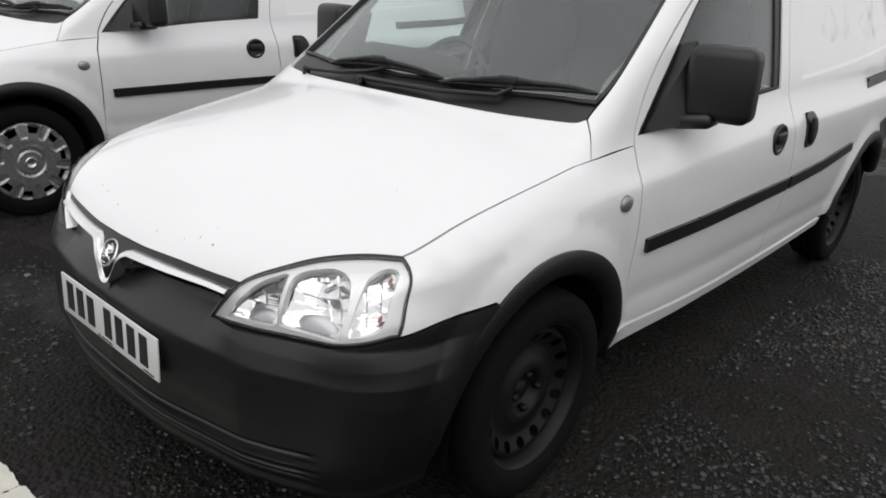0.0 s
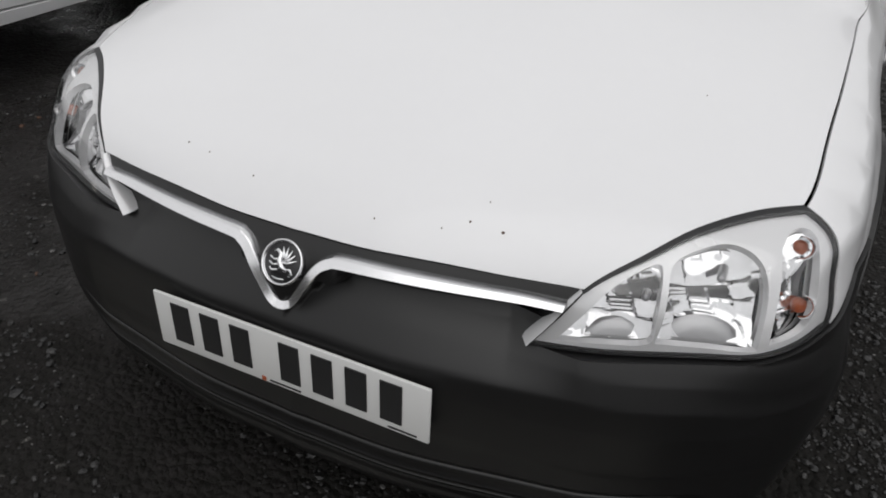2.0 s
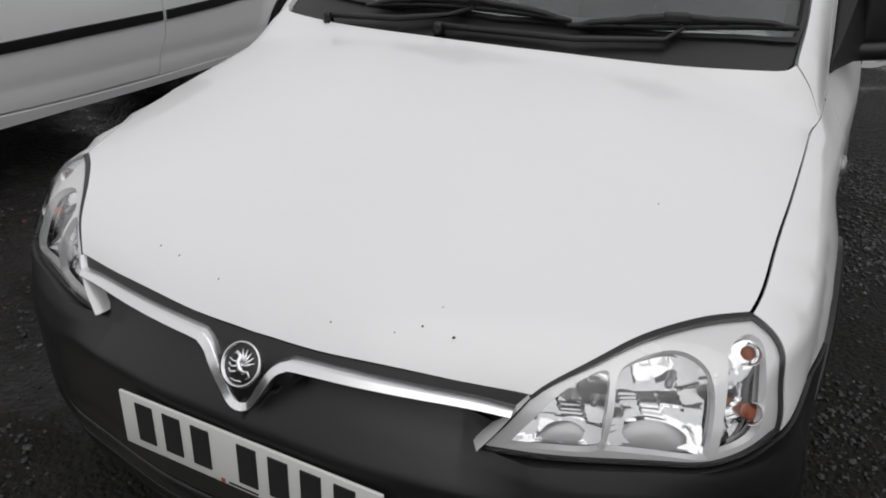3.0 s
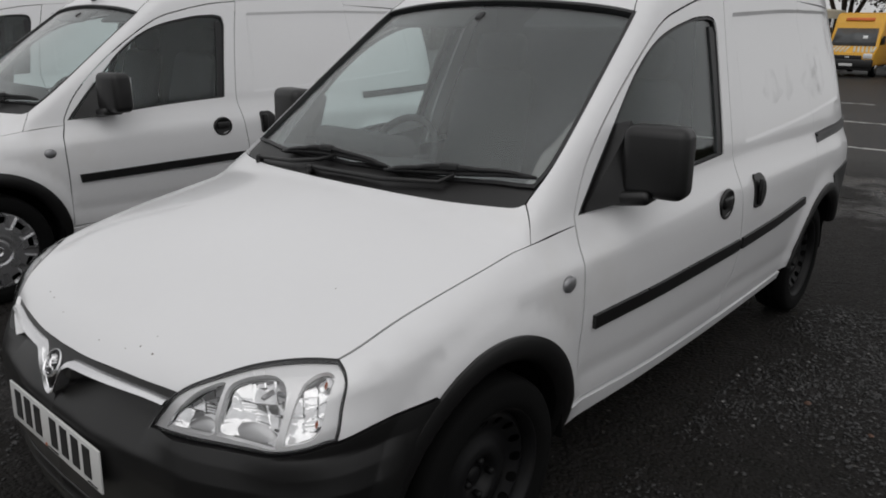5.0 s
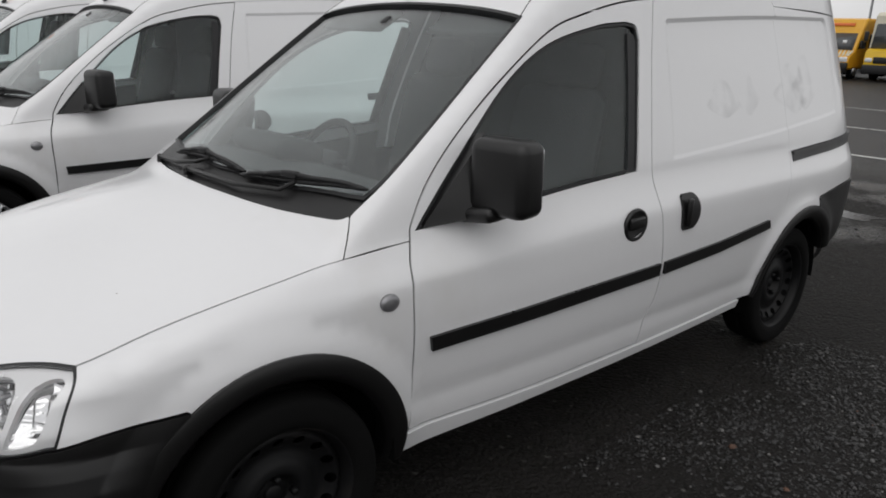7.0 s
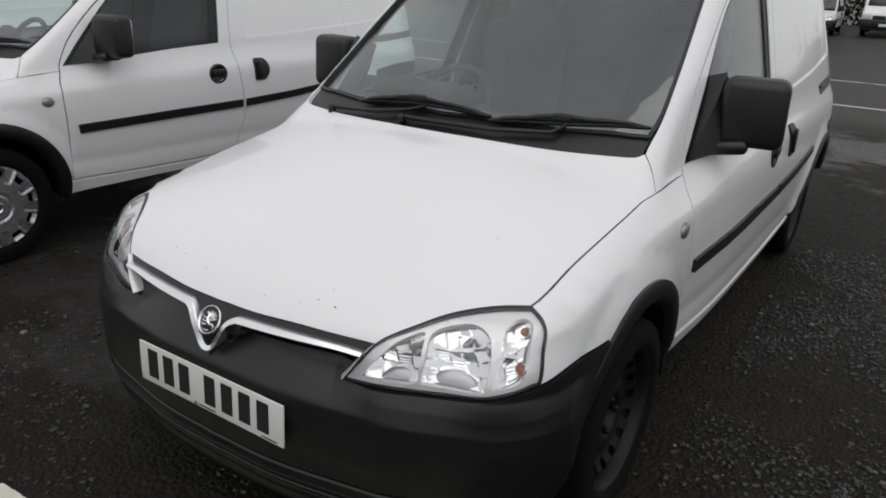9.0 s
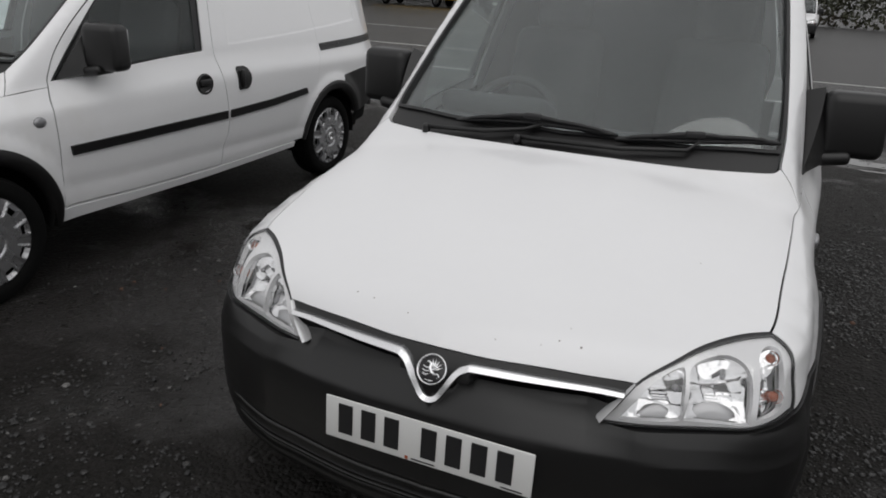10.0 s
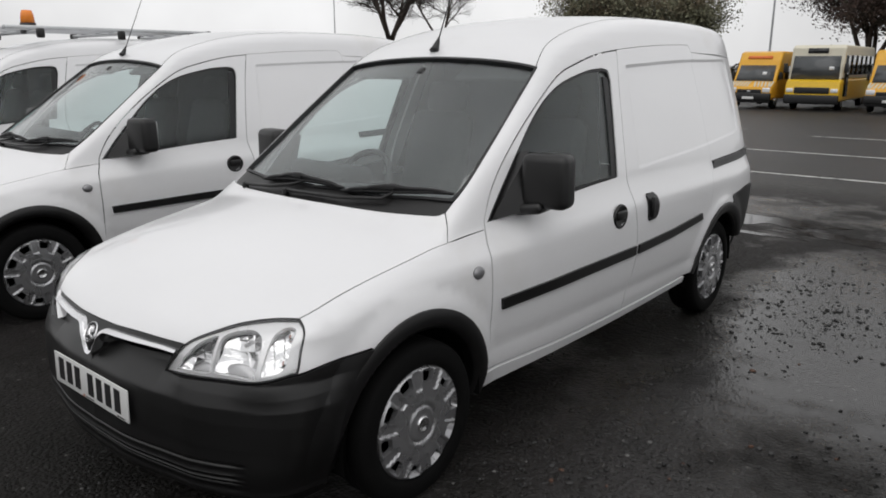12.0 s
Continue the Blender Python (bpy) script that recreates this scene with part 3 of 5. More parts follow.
        make("lens_return", wall, [(r * k + i, r * k + i + 1, (r + 1) * k + i + 1, (r + 1) * k + i) for r in range(2) for i in range(k - 1)], LAMPSILVER, light, mirror=side)
        for p, (deep, cols, rows, phase) in zip(pockets, ((0.034, 4, 3, 0.4), (0.050, 5, 4, 1.7), (0.026, 3, 5, 2.9))):
            lo, hi = p.min(0), p.max(0)

            def cup(q, lo=lo, hi=hi, deep=deep, cols=cols, rows=rows, phase=phase):
                u, w = (2 * (q - lo) / (hi - lo) - 1).T
                a, b = (u + 0.12 * w + 1) / 2 * cols, (w + 0.10 * np.sin(2 * u + phase) + 1) / 2 * rows
                i, j = np.floor(a), np.floor(b)
                tilt = 0.13 * glint(i, j, phase) * (a - i - 0.5) * (hi[0] - lo[0]) / cols + 0.15 * glint(j, i, phase + 5) * (b - j - 0.5) * (hi[1] - lo[1]) / rows
                flute = 0.0005 * np.sin(2 * np.pi * q[:, 1] / 0.009) * (glint(i, j, phase + 9) > 0.45)
                return -deep * np.clip(1 - 0.55 * u * u - 0.6 * w * w, 0, 1) + tilt + flute
            sheet("reflector", inset(p, -0.004), on_front, REFLECTOR, light, step=0.0040, relief=cup, proud=-0.020, thick=0.0, gap=0, mirror=side)
        away = Vector((0.36, -0.90, 0.22)).normalized()
        for x, z, wide, tall in ((0.602, 0.583, 0.070, 0.066), (0.494, 0.586, 0.060, 0.054)):
            m = Matrix.Translation(Vector(on_nose([(x, z)])[0]) - away * 0.036) @ away.to_track_quat("Z", "Y").to_matrix().to_4x4()
            v, f = lathe([(0.0, 0.011), (0.35, 0.0105), (0.7, 0.008), (0.92, 0.004), (1.0, -0.004)], 30, "z")
            make("reflector_hood", *moved((v * (wide, tall, 1), f[:-1]), m), HOOD, light, mirror=side)
        for x, z in ((0.594, 0.694), (0.506, 0.668)):
            p = on_nose([(x, z)])[0]
            v, f = joined(tube([tuple(p + (0.0, 0.062, 0.004)), tuple(p + (0.0, 0.036, 0.0)), tuple(p + (0, 0.032, 0))], [0.006, 0.006, 0.003], 10))
            make("bulb", v, f, LAMPGREY, light, mirror=side)
        # amber bodies stand for the indicator bulb's reflections in the facets
        for x, z in ((0.688, 0.732), (0.708, 0.667)):
            axis = Vector((0.10, -0.86, 0.50)).normalized()
            m = Matrix.Translation(Vector(on_nose([(x, z)])[0]) - axis * 0.034) @ axis.to_track_quat("Z", "Y").to_matrix().to_4x4()
            v, f = lathe([(0.0, 0.006), (0.006, 0.005), (0.010, 0.001), (0.0115, -0.004), (0.0115, -0.014)], 16, "z")
            make("amber_reflection", *moved((v, f), m), AMBER, light, mirror=side, label="amber spot standing for the indicator bulb's reflection")
            # half cup added to hide the amber from the side
            v, f = lathe([(0.013, -0.012), (0.0145, 0.006), (0.016, 0.022), (0.0165, 0.022), (0.0165, -0.012)], 22, "z")
            f = [t for t in f[:-2] if all(v[i][0] > -0.004 for i in t)]
            make("amber_shroud", *moved((v, f), m), REFLECTOR, light, mirror=side)


def build_sides(van):
    window = ring_of(curve((1.235, 0.928), (1.382, 1.087), (1.600, 1.292), (1.810, 1.411), (2.070, 1.473), (2.225, 1.487)), curve((2.225, 1.487), (2.275, 1.475), (2.283, 1.43)),
                     curve((2.283, 1.43), (2.225, 1.21), (2.174, 0.999)), curve((2.174, 0.999), (1.782, 0.978), (1.235, 0.928)))
    door = ring_of(curve(*GAP_A), curve(*GAP_B), curve((2.245, 0.330), (1.704, 0.333), (1.168, 0.345)), curve((1.168, 0.345), (1.171, 0.579), (1.170, 0.80), (1.203, 0.900)))
    sail = ring_of(curve((1.250, 0.927), (1.33, 1.02), (1.41, 1.105), (1.462, 1.165)), [(1.470, 1.06), (1.455, 0.938)])

    def crease(q):
        return -0.0045 * np.exp(-((q[:, 1] - 0.435 + 0.006 * (q[:, 0] - 1.2)) / 0.035) ** 2)

    blank = ring_of(curve((2.47, 1.500), (3.134, 1.526), (3.775, 1.533)), curve((3.775, 1.533), (3.90, 1.525), (3.925, 1.43)), curve((3.925, 1.43), (3.93, 1.25), (3.90, 1.10)),
                    curve((3.90, 1.10), (3.212, 1.055), (2.40, 1.018)), [(2.41, 1.05)])

    def pressed(q):
        d = edge_distance(blank, q) * np.where(contains(blank, q), 1, -1)
        return -np.interp(q[:, 1], [1.02, 1.15, 1.45], [0.003, 0.006, 0.010]) * np.clip(d / 0.010 + 0.5, 0, 1) + crease(q)

    slide = ring_of(curve(*GAP_B)[::-1], curve(*GROOVE), curve(*SEAM), arc(3.455, 0.293, 0.400, 128, 172), [(2.99, 0.345)], curve((2.99, 0.345), (2.6, 0.332), (2.245, 0.330)))
    tail = ring_of(curve(*SEAM)[::-1], [(4.18, 1.545)], curve((4.18, 1.545), (4.22, 1.30), (4.235, 1.0), (4.235, 0.745)), curve((4.235, 0.745), (3.9, 0.752), (3.60, 0.728)), arc(3.455, 0.293, 0.410, 69, 127))
    for side in (False, True):
        leaf = sheet("front_door", door, on_side, WHITE, van, step=0.03, holes=[window], relief=crease, mirror=side, thick=0.008, gap=0.0048, label="white front door with a black rubbing strip")
        sheet("window_seal", inset(window, -0.001), on_side, SEAL, leaf, step=0.014, holes=[inset(window, 0.007)], proud=-0.004, thick=0.016, gap=0, mirror=side)
        sheet("window_glass", inset(window, 0.005), on_side, GLASS, leaf, step=0.06, proud=-0.012, thick=0.004, closed=True, gap=0, mirror=side).visible_shadow = False
        sheet("window_pillar", ring_of([(2.262, 1.452), (2.272, 1.43), (2.216, 1.21), (2.166, 1.004), (2.128, 1.000), (2.178, 1.21), (2.232, 1.455)]), on_side, SEAL, leaf, step=0.04, proud=-0.006, thick=0.01, gap=0, mirror=side)
        sheet("mirror_base", sail, on_side, PLASTIC, leaf, step=0.02, proud=0.004, relief=lambda q: np.clip((q[:, 0] - 1.27) / 0.19, 0, 1) * (0.075 - 0.10 * np.clip(q[:, 1] - 0.96, 0, 0.6)), thick=0.10, gap=0, mirror=side)
        p = on_side([(2.116, 0.821)])[0]
        v, f = lathe([(0.0, 0.004), (0.045, 0.003), (0.052, 0.007), (0.058, 0.006), (0.062, -0.004)], 32)
        handle = make("door_handle", v * (1, 1.08, 0.96) + p, f, PLASTIC, leaf, mirror=side, label="round black plastic door handle")
        v, f = block((0.018, 0.085, 0.042), 0.008, p + np.array([0.006, 0.0, 0.008]))
        make("grip", v, f, PLASTIC, handle, mirror=side)
        sheet("rubbing_strip", ring_of([(1.225, 0.635), (1.75, 0.648), (2.282, 0.653), (2.280, 0.608), (1.75, 0.602), (1.232, 0.591)]), on_side, PLASTIC, leaf, step=0.0112, proud=0.011, thick=0.014, gap=0, mirror=side)

        leaf = sheet("sliding_door" if not side else "side_panel", slide, on_side, WHITE, van, step=0.016, gap=0.0008, lines=[inset(blank, 0.005), inset(blank, -0.005), inset(blank, 0.009), inset(blank, -0.009)], relief=pressed, mirror=side, thick=0.008,
                     label="white sliding load door with a pressed blank panel")
        p = on_side([(2.439, 0.824)])[0]
        outline = ring_of(arc(2.445, 0.824, 0.068, 75, -75, 16) * (1, 1), [(2.405, 0.758)], [(2.395, 0.77)], [(2.395, 0.880)], [(2.405, 0.890)])
        handle = sheet("door_handle", outline, on_side, PLASTIC, leaf, step=0.012, proud=0.008, thick=0.012, gap=0, mirror=side, label="black D-shaped sliding door handle")
        v, f = block((0.016, 0.030, 0.105), 0.007, p + np.array([0.014, -0.012, 0]))
        make("grip", v, f, PLASTIC, handle, mirror=side)
        sheet("rubbing_strip", ring_of([(2.312, 0.653), (2.7, 0.667), (3.085, 0.693), (3.105, 0.655), (2.7, 0.623), (2.310, 0.608)]), on_side, PLASTIC, leaf, step=0.0112, proud=0.011, thick=0.014, gap=0, mirror=side)

        leaf = sheet("rear_quarter", tail, on_side, WHITE, van, step=0.016, lines=[inset(blank, 0.005), inset(blank, -0.005), inset(blank, 0.009), inset(blank, -0.009)], relief=pressed, mirror=side, thick=0.02, gap=0.0002)
        sheet("door_rail", ring_of([(3.335, 0.962), (4.22, 0.985), (4.22, 0.935), (3.335, 0.915)]), on_side, SEAL, leaf, step=0.03, proud=0.004, thick=0.01, gap=0, mirror=side, label="black sliding door rail")
        sheet("rail_lip", ring_of([(3.335, 0.956), (4.22, 0.979), (4.22, 0.966), (3.335, 0.943)]), on_side, PLASTIC, leaf, step=0.03, proud=0.012, thick=0.01, gap=0, mirror=side)
        sheet("sill", ring_of(curve((1.150, 0.342), (1.704, 0.329), (2.245, 0.326), (2.99, 0.340)), curve((2.985, 0.302), (2.2, 0.282), (1.7, 0.281), (1.13, 0.272))), on_side, WHITE, van, step=0.03,
              proud=0.006, thick=0.04, mirror=side)
        # dark sheet added behind the side panels to block light in their gaps
        inner = ring_of([(0.42, 0.62), (0.45, 0.70), (1.0, 0.82), (1.3, 0.86), (4.1, 0.90), (4.15, 0.32), (1.2, 0.29), (0.42, 0.25)])
        sheet("gap_backing", inner, on_side, DARK, van, step=0.08, holes=[arc(c, 0.293, 0.385, 0, 360, 40)[:-1] for c, _ in ARCHES], proud=-0.035, thick=0.0, gap=0, mirror=side)
        upper = ring_of([(2.30, 0.90), (2.44, 1.55), (4.1, 1.55), (4.1, 0.90)])
        sheet("inner_lining", upper, on_side, BULKHEAD, van, step=0.08, proud=-0.03, thick=0.0, gap=0, mirror=side)

        # wheel arch trims and liners
        for yc, a0, a1 in ((0.763, -5, 186), (3.455, 24, 173)):
            outer = np.array([(yc + (0.398 + 0.012 * math.sin(math.radians(a))) * math.cos(math.radians(a)), 0.293 + (0.398 + 0.012 * math.sin(math.radians(a))) * math.sin(math.radians(a))) for a in np.linspace(a0, a1, 52)])
            trim = ring_of(outer, arc(yc, 0.293, 0.338, a1, a0, 48))

            def swell(q, yc=yc):
                r = np.hypot(q[:, 0] - yc, q[:, 1] - 0.293)
                return 0.010 * np.cos(np.clip((r - 0.375) / 0.045, -1, 1) * np.pi / 2) - 0.02 * np.clip((0.36 - r) / 0.025, 0, 1) ** 2
            sheet("arch_trim", trim, on_side, PLASTIC, van, step=0.014, proud=0.005, relief=swell, thick=0.05, gap=0, mirror=side)
            verts, faces = [], []
            for i, a in enumerate(np.radians(np.linspace(-4, 190, 30))):
                for x in (0.40, 0.785):
                    verts.append((x, yc + 0.352 * math.cos(a), 0.293 + 0.352 * math.sin(a)))
            faces = [(2 * i, 2 * i + 1, 2 * i + 3, 2 * i + 2) for i in range(29)] + [tuple(range(0, 60, 2))]
            make("arch_liner", verts, faces, DARK, van, mirror=side)
        hind = ring_of(curve((3.59, 0.705), (3.62, 0.728), (3.9, 0.748), (4.22, 0.741)), curve((4.22, 0.741), (4.20, 0.59), (4.12, 0.485), (3.96, 0.445)), [(3.82, 0.435)], arc(3.455, 0.293, 0.345, 25, 72))
        sheet("bumper_corner", hind, on_side, PLASTIC, van, step=0.03, proud=0.006, thick=0.03, gap=0, mirror=side)

        # door mirror
        v, f = block((0.200, 0.115, 0.212), 0.032, (0.853, 1.445, 1.070), (0, 0, 8), segments=4, taper=0.96)
        housing = make("door_mirror", v, f, PLASTIC, van, mirror=side, label="black plastic door mirror")
        v, f = block((0.12, 0.12, 0.045), 0.018, (0.80, 1.425, 0.962), (0, -8, 8), segments=3)
        make("mirror_arm", v, f, PLASTIC, housing, mirror=side)
        v, f = block((0.160, 0.006, 0.160), 0.002, (0.853, 1.494, 1.072), (0, 0, 8))
        make("mirror_glass", v, f, CHROME, housing, mirror=side)


def build_top(van):
    right = ring_of(from_top(*SCREEN_EDGE)[::-1], from_top((0.655, 1.075), (0.6565, 1.0605)), from_side((0.9965, 0.8856), (1.09, 0.894), (1.203, 0.900)), from_side(*GAP_A), from_side(*GROOVE),
                    from_side((3.33, 1.575), (3.8, 1.565), (4.18, 1.545)), turn_of(on_top(curve((0.45, 4.21), (0.2, 4.22), (0.0, 4.22), n=3))))
    top = from_top(*SCREEN_TOP)
    left = across(right)
    sheet("roof", ring_of(right, left, across(top), top[::-1]), on_section, WHITE, van, step=0.032, thick=0.02, gap=0.001, label="white roof and windscreen pillars in one pressing")
    half = ring_of(curve((0.0, 1.728), (0.2, 1.732), (0.40, 1.744), (0.572, 1.757), n=4), curve((0.585, 1.688), (0.605, 1.544), (0.628, 1.37), (0.645, 1.186), (0.640, 1.115), n=4),
                   curve((0.60, 1.098), (0.341, 1.025), (0.0, 0.995), n=4))
    pane = ring_of(half, (half * (-1, 1))[::-1])
    sheet("windscreen", pane, on_top, SCREENGLASS, van, step=0.06, proud=-0.014, thick=0.005, closed=True, gap=0, label="large raked windscreen").visible_shadow = False
    sheet("windscreen_seal", inset(pane, -0.007), on_top, SEAL, van, step=0.02, holes=[inset(pane, 0.003)], proud=-0.0015, thick=0.020, gap=0)
    low = ring_of(curve((0.0, 0.927), (0.105, 0.930), (0.289, 0.948), (0.459, 0.981), (0.617, 1.033), (0.648, 1.062)), curve((0.648, 1.11), (0.60, 1.104), (0.341, 1.030), (0.0, 1.0)))
    sheet("cowl_panel", ring_of(low, (low * (-1, 1))[::-1]), on_top, PLASTIC, van, step=0.03, proud=-0.010, thick=0.03, gap=0, label="black plastic cowl below the windscreen")
    for ends, reach in ((((-0.37, 1.010), (-0.10, 1.006), (0.175, 1.004)), ((-0.47, 0.985), (-0.25, 0.962), (-0.12, 0.976), (-0.06, 1.000))),
                        (((0.17, 0.990), (0.40, 1.045), (0.642, 1.132)), ((-0.13, 0.946), (0.195, 0.957), (0.385, 1.004), (0.415, 1.040)))):
        way = curve(*ends, n=9)
        blade = [on_top([p])[0] for p in way]
        n = len(blade) - 1
        lift = np.array([0, -0.006, 0.012])
        v, f = tube([tuple(p + lift * 0.6) for p in blade], [0.004] + [0.009] * (n - 1) + [0.005], 6)
        wiper = make("wiper", v, f, SEAL, van, label="black windscreen wiper")
        for a, b, up in ((1, n - 1, 1.9), (n // 4, 3 * n // 4, 2.5)):
            v, f = tube([tuple(blade[i] + lift * (0.6 + (up - 0.6) * math.sin(math.pi * (i - a) / (b - a)) ** 0.5)) for i in range(a, b + 1)], 0.0075, 6)
            make("wiper_bow", v, f, SEAL, wiper)
        v, f = block((0.060, 0.022, 0.022), 0.006, blade[n // 2] + lift * 2.4, (0, 0, math.degrees(math.atan2(*(way[-1] - way[0])[::-1]))))
        make("wiper_clip", v, f, SEAL, wiper)
        rod = [on_top([p])[0] + (0, -0.003, 0.012) for p in reach]
        v, f = tube([tuple(p) for p in rod] + [tuple(blade[n // 2] + lift * 2.2)], [0.009, 0.008, 0.007, 0.006, 0.006], 6)
        make("wiper_arm", v, f, PLASTIC, wiper)
        v, f = lathe([(0.0, 0.010), (0.010, 0.008), (0.013, 0.002), (0.014, -0.02)], 14, "z")
        make("wiper_cap", v + rod[0], f, PLASTIC, wiper)
    base = on_top([(-0.02, 1.79)])[0]
    v, f = tube([tuple(base + (0, -0.012, -0.004)), tuple(base + (0, 0.0, 0.012)), tuple(base + (0, 0.018, 0.045)), tuple(base + (0, 0.026, 0.062))], [0.024, 0.019, 0.010, 0.005], 12)
    aerial = make("aerial", v, f, PLASTIC, van, label="short black roof aerial")
    v, f = tube([tuple(base + (0, 0.024, 0.055)), tuple(base + (0, 0.19, 0.42))], [0.0035, 0.002], 6)
    make("aerial_rod", v, f, SEAL, aerial)

    for side in (1, -1):
        line = [on_top([(side * x, y)])[0] + (0, 0, -0.0012) for x, y in curve((0.572, 1.765), (0.552, 1.82), (0.520, 1.93), (0.495, 2.12), (0.480, 2.40), (0.466, 2.65), (0.460, 3.3), (0.455, 4.05), n=5)]
        v, f = tube([tuple(p) for p in line], 0.0022, 6)
        make("roof_seam", v, f, SEAL, van, label="thin dark roof seam")

    rear = ring_of(curve((-0.60, 0.75), (-0.62, 1.0), (-0.52, 1.5), (-0.40, 1.62)), curve((-0.40, 1.62), (0.0, 1.66), (0.40, 1.62)), curve((0.40, 1.62), (0.52, 1.5), (0.62, 1.0), (0.60, 0.75)))
    sheet("rear_doors", rear, on_rear, WHITE, van, step=0.06)
    sheet("rear_bumper", ring_of([(-0.66, 0.40), (-0.66, 0.745), (0.66, 0.745), (0.66, 0.40)]), on_rear, PLASTIC, van, step=0.05, proud=0.03, thick=0.06, gap=0)
    v, f = joined(block((1.30, 3.7, 0.10), 0.02, (0, 2.25, 0.30)), block((0.9, 0.5, 0.12), 0.03, (0, 0.42, 0.30)), block((0.7, 0.5, 0.3), 0.05, (0, 0.5, 0.5)))
    make("underbody", v, f, DARK, van)


def build_cab(van):
    """What shows through the glass: dashboard, wheel, seats, bulkhead."""
    v, f = joined(block((1.26, 0.42, 0.16), 0.06, (0, 1.28, 0.90), (-8, 0, 0), 3), block((1.24, 0.20, 0.30), 0.05, (0, 1.42, 0.74)), block((0.42, 0.20, 0.09), 0.04, (-0.36, 1.40, 1.00), (-12, 0, 0), 3))
    make("dashboard", v, f, TRIM, van, label="dark grey dashboard")
    m = pose(-0.38, 1.62, 0.915, 58, 0, 0)
    wheel = tube([(0.18 * math.cos(a), 0.18 * math.sin(a), 0) for a in np.linspace(0, 2 * math.pi, 33)], 0.016, 8)
    spokes = [tube([(0, 0, -0.03), (0.17 * math.cos(a), 0.17 * math.sin(a), 0)], 0.013, 6) for a in (0.1, math.pi - 0.1, -math.pi / 2)]
    hub = block((0.13, 0.11, 0.05), 0.02, (0, 0, -0.02))
    v, f = joined(moved(wheel, m), *[moved(s, m) for s in spokes], moved(hub, m), tube([(-0.38, 1.61, 0.905), (-0.38, 1.42, 0.84)], 0.03))
    make("steering_wheel", v, f, TRIM, van, label="dark three-spoke steering wheel")
    for x in (-0.36, 0.36):
        v, f = joined(block((0.48, 0.46, 0.16), 0.06, (x, 1.92, 0.62), (6, 0, 0), 3), block((0.46, 0.13, 0.62), 0.06, (x, 2.18, 0.95), (-14, 0, 0), 3, taper=0.9),
                      block((0.26, 0.09, 0.17), 0.04, (x, 2.29, 1.33), (-10, 0, 0), 3), tube([(x - 0.06, 2.26, 1.2), (x - 0.06, 2.28, 1.3)], 0.008), tube([(x + 0.06, 2.26, 1.2), (x + 0.06, 2.28, 1.3)], 0.008))
        make("seat", v, f, CLOTH, van, label="dark cloth front seat with headrest")
    wall = block((1.16, 0.02, 1.10), 0.004, (0, 2.44, 0.98), taper=0.86)
    make("bulkhead", *wall, BULKHEAD, van)
    lining = ring_of(from_top((0.50, 1.80), (0.25, 1.78), (0.0, 1.775), (-0.25, 1.78), (-0.50, 1.80)), from_top((-0.5, 1.85), (-0.5, 2.3), (-0.5, 4.0)), from_top((-0.5, 4.0), (0.0, 4.0), (0.5, 4.0)), from_top((0.5, 4.0), (0.5, 2.3), (0.5, 1.85)))
    sheet("headlining", lining, on_section, TRIM, van, step=0.1, proud=-0.03, thick=0.0, gap=0)
    for x in (-0.34, 0.34):
        v, f = block((0.40, 0.02, 0.14), 0.008, (x, 1.80, 1.475), (-60, 0, 0))
        make("sun_visor", v, f, BULKHEAD, van)
    p = on_top([(0.0, 1.66)])[0]
    v, f = block((0.030, 0.040, 0.014), 0.005, p + (0, 0.006, -0.016), (36, 0, 0))
    make("mirror_mount", v, f, SEAL, van, label="small black mirror mount on the glass")
    for side in (False, True):
        card = ring_of([(1.25, 0.40), (1.25, 0.90), (2.16, 0.97), (2.22, 0.40)])
        sheet("door_card", card, on_side, TRIM, van, step=0.1, proud=-0.05, thick=0.0, gap=0, mirror=side)


def add_plate(van):
    y, z = -0.002, 0.468
    turn = pose(0, y, z, -2, 0, 0)
    v, f = moved(block((0.520, 0.006, 0.111), 0.0025), turn)
    plate = make("number_plate", v, f, PLATE, van, label="white front number plate with black bars")
    x = -0.205
    for i in range(7):
        v, f = moved(block((0.038, 0.003, 0.079), 0.001), turn @ pose(x, -0.0035, 0.003))
        make("plate_bar", v, f, INK, plate, smooth=False)
        x += 0.061 + (0.034 if i == 2 else 0)
    for wide, at, ink in ((0.05, 0.215, INK), (0.06, 0.0, INK), (0.008, -0.042, AMBER)):
        v, f = moved(block((wide, 0.002, 0.003 if ink is INK else 0.008), 0.0005), turn @ pose(at, -0.0036, -0.048))
        make("plate_bar", v, f, ink, plate, smooth=False)


TYRE = [(0.203, -0.070), (0.212, -0.080), (0.240, -0.088), (0.270, -0.083), (0.286, -0.070), (0.2915, -0.045), (0.2925, -0.020), (0.2875, -0.016), (0.2875, -0.012), (0.293, -0.009), (0.293, 0.009), (0.2875, 0.012), (0.2875, 0.016),
        (0.2925, 0.020), (0.2915, 0.045), (0.286, 0.070), (0.278, 0.080), (0.270, 0.083), (0.264, 0.0845), (0.242, 0.088), (0.226, 0.0870), (0.214, 0.082), (0.203, 0.072)]
dish = spline([(0.0, 0.012), (0.03, 0.012), (0.045, 0.010), (0.060, 0.034), (0.085, 0.040), (0.108, 0.030), (0.130, 0.024), (0.155, 0.036), (0.175, 0.046), (0.190, 0.036)])
bulge = spline([(0.0, 0.091), (0.040, 0.090), (0.060, 0.088), (0.066, 0.082), (0.072, 0.088), (0.10, 0.091), (0.15, 0.089), (0.182, 0.086), (0.198, 0.082), (0.207, 0.068)])


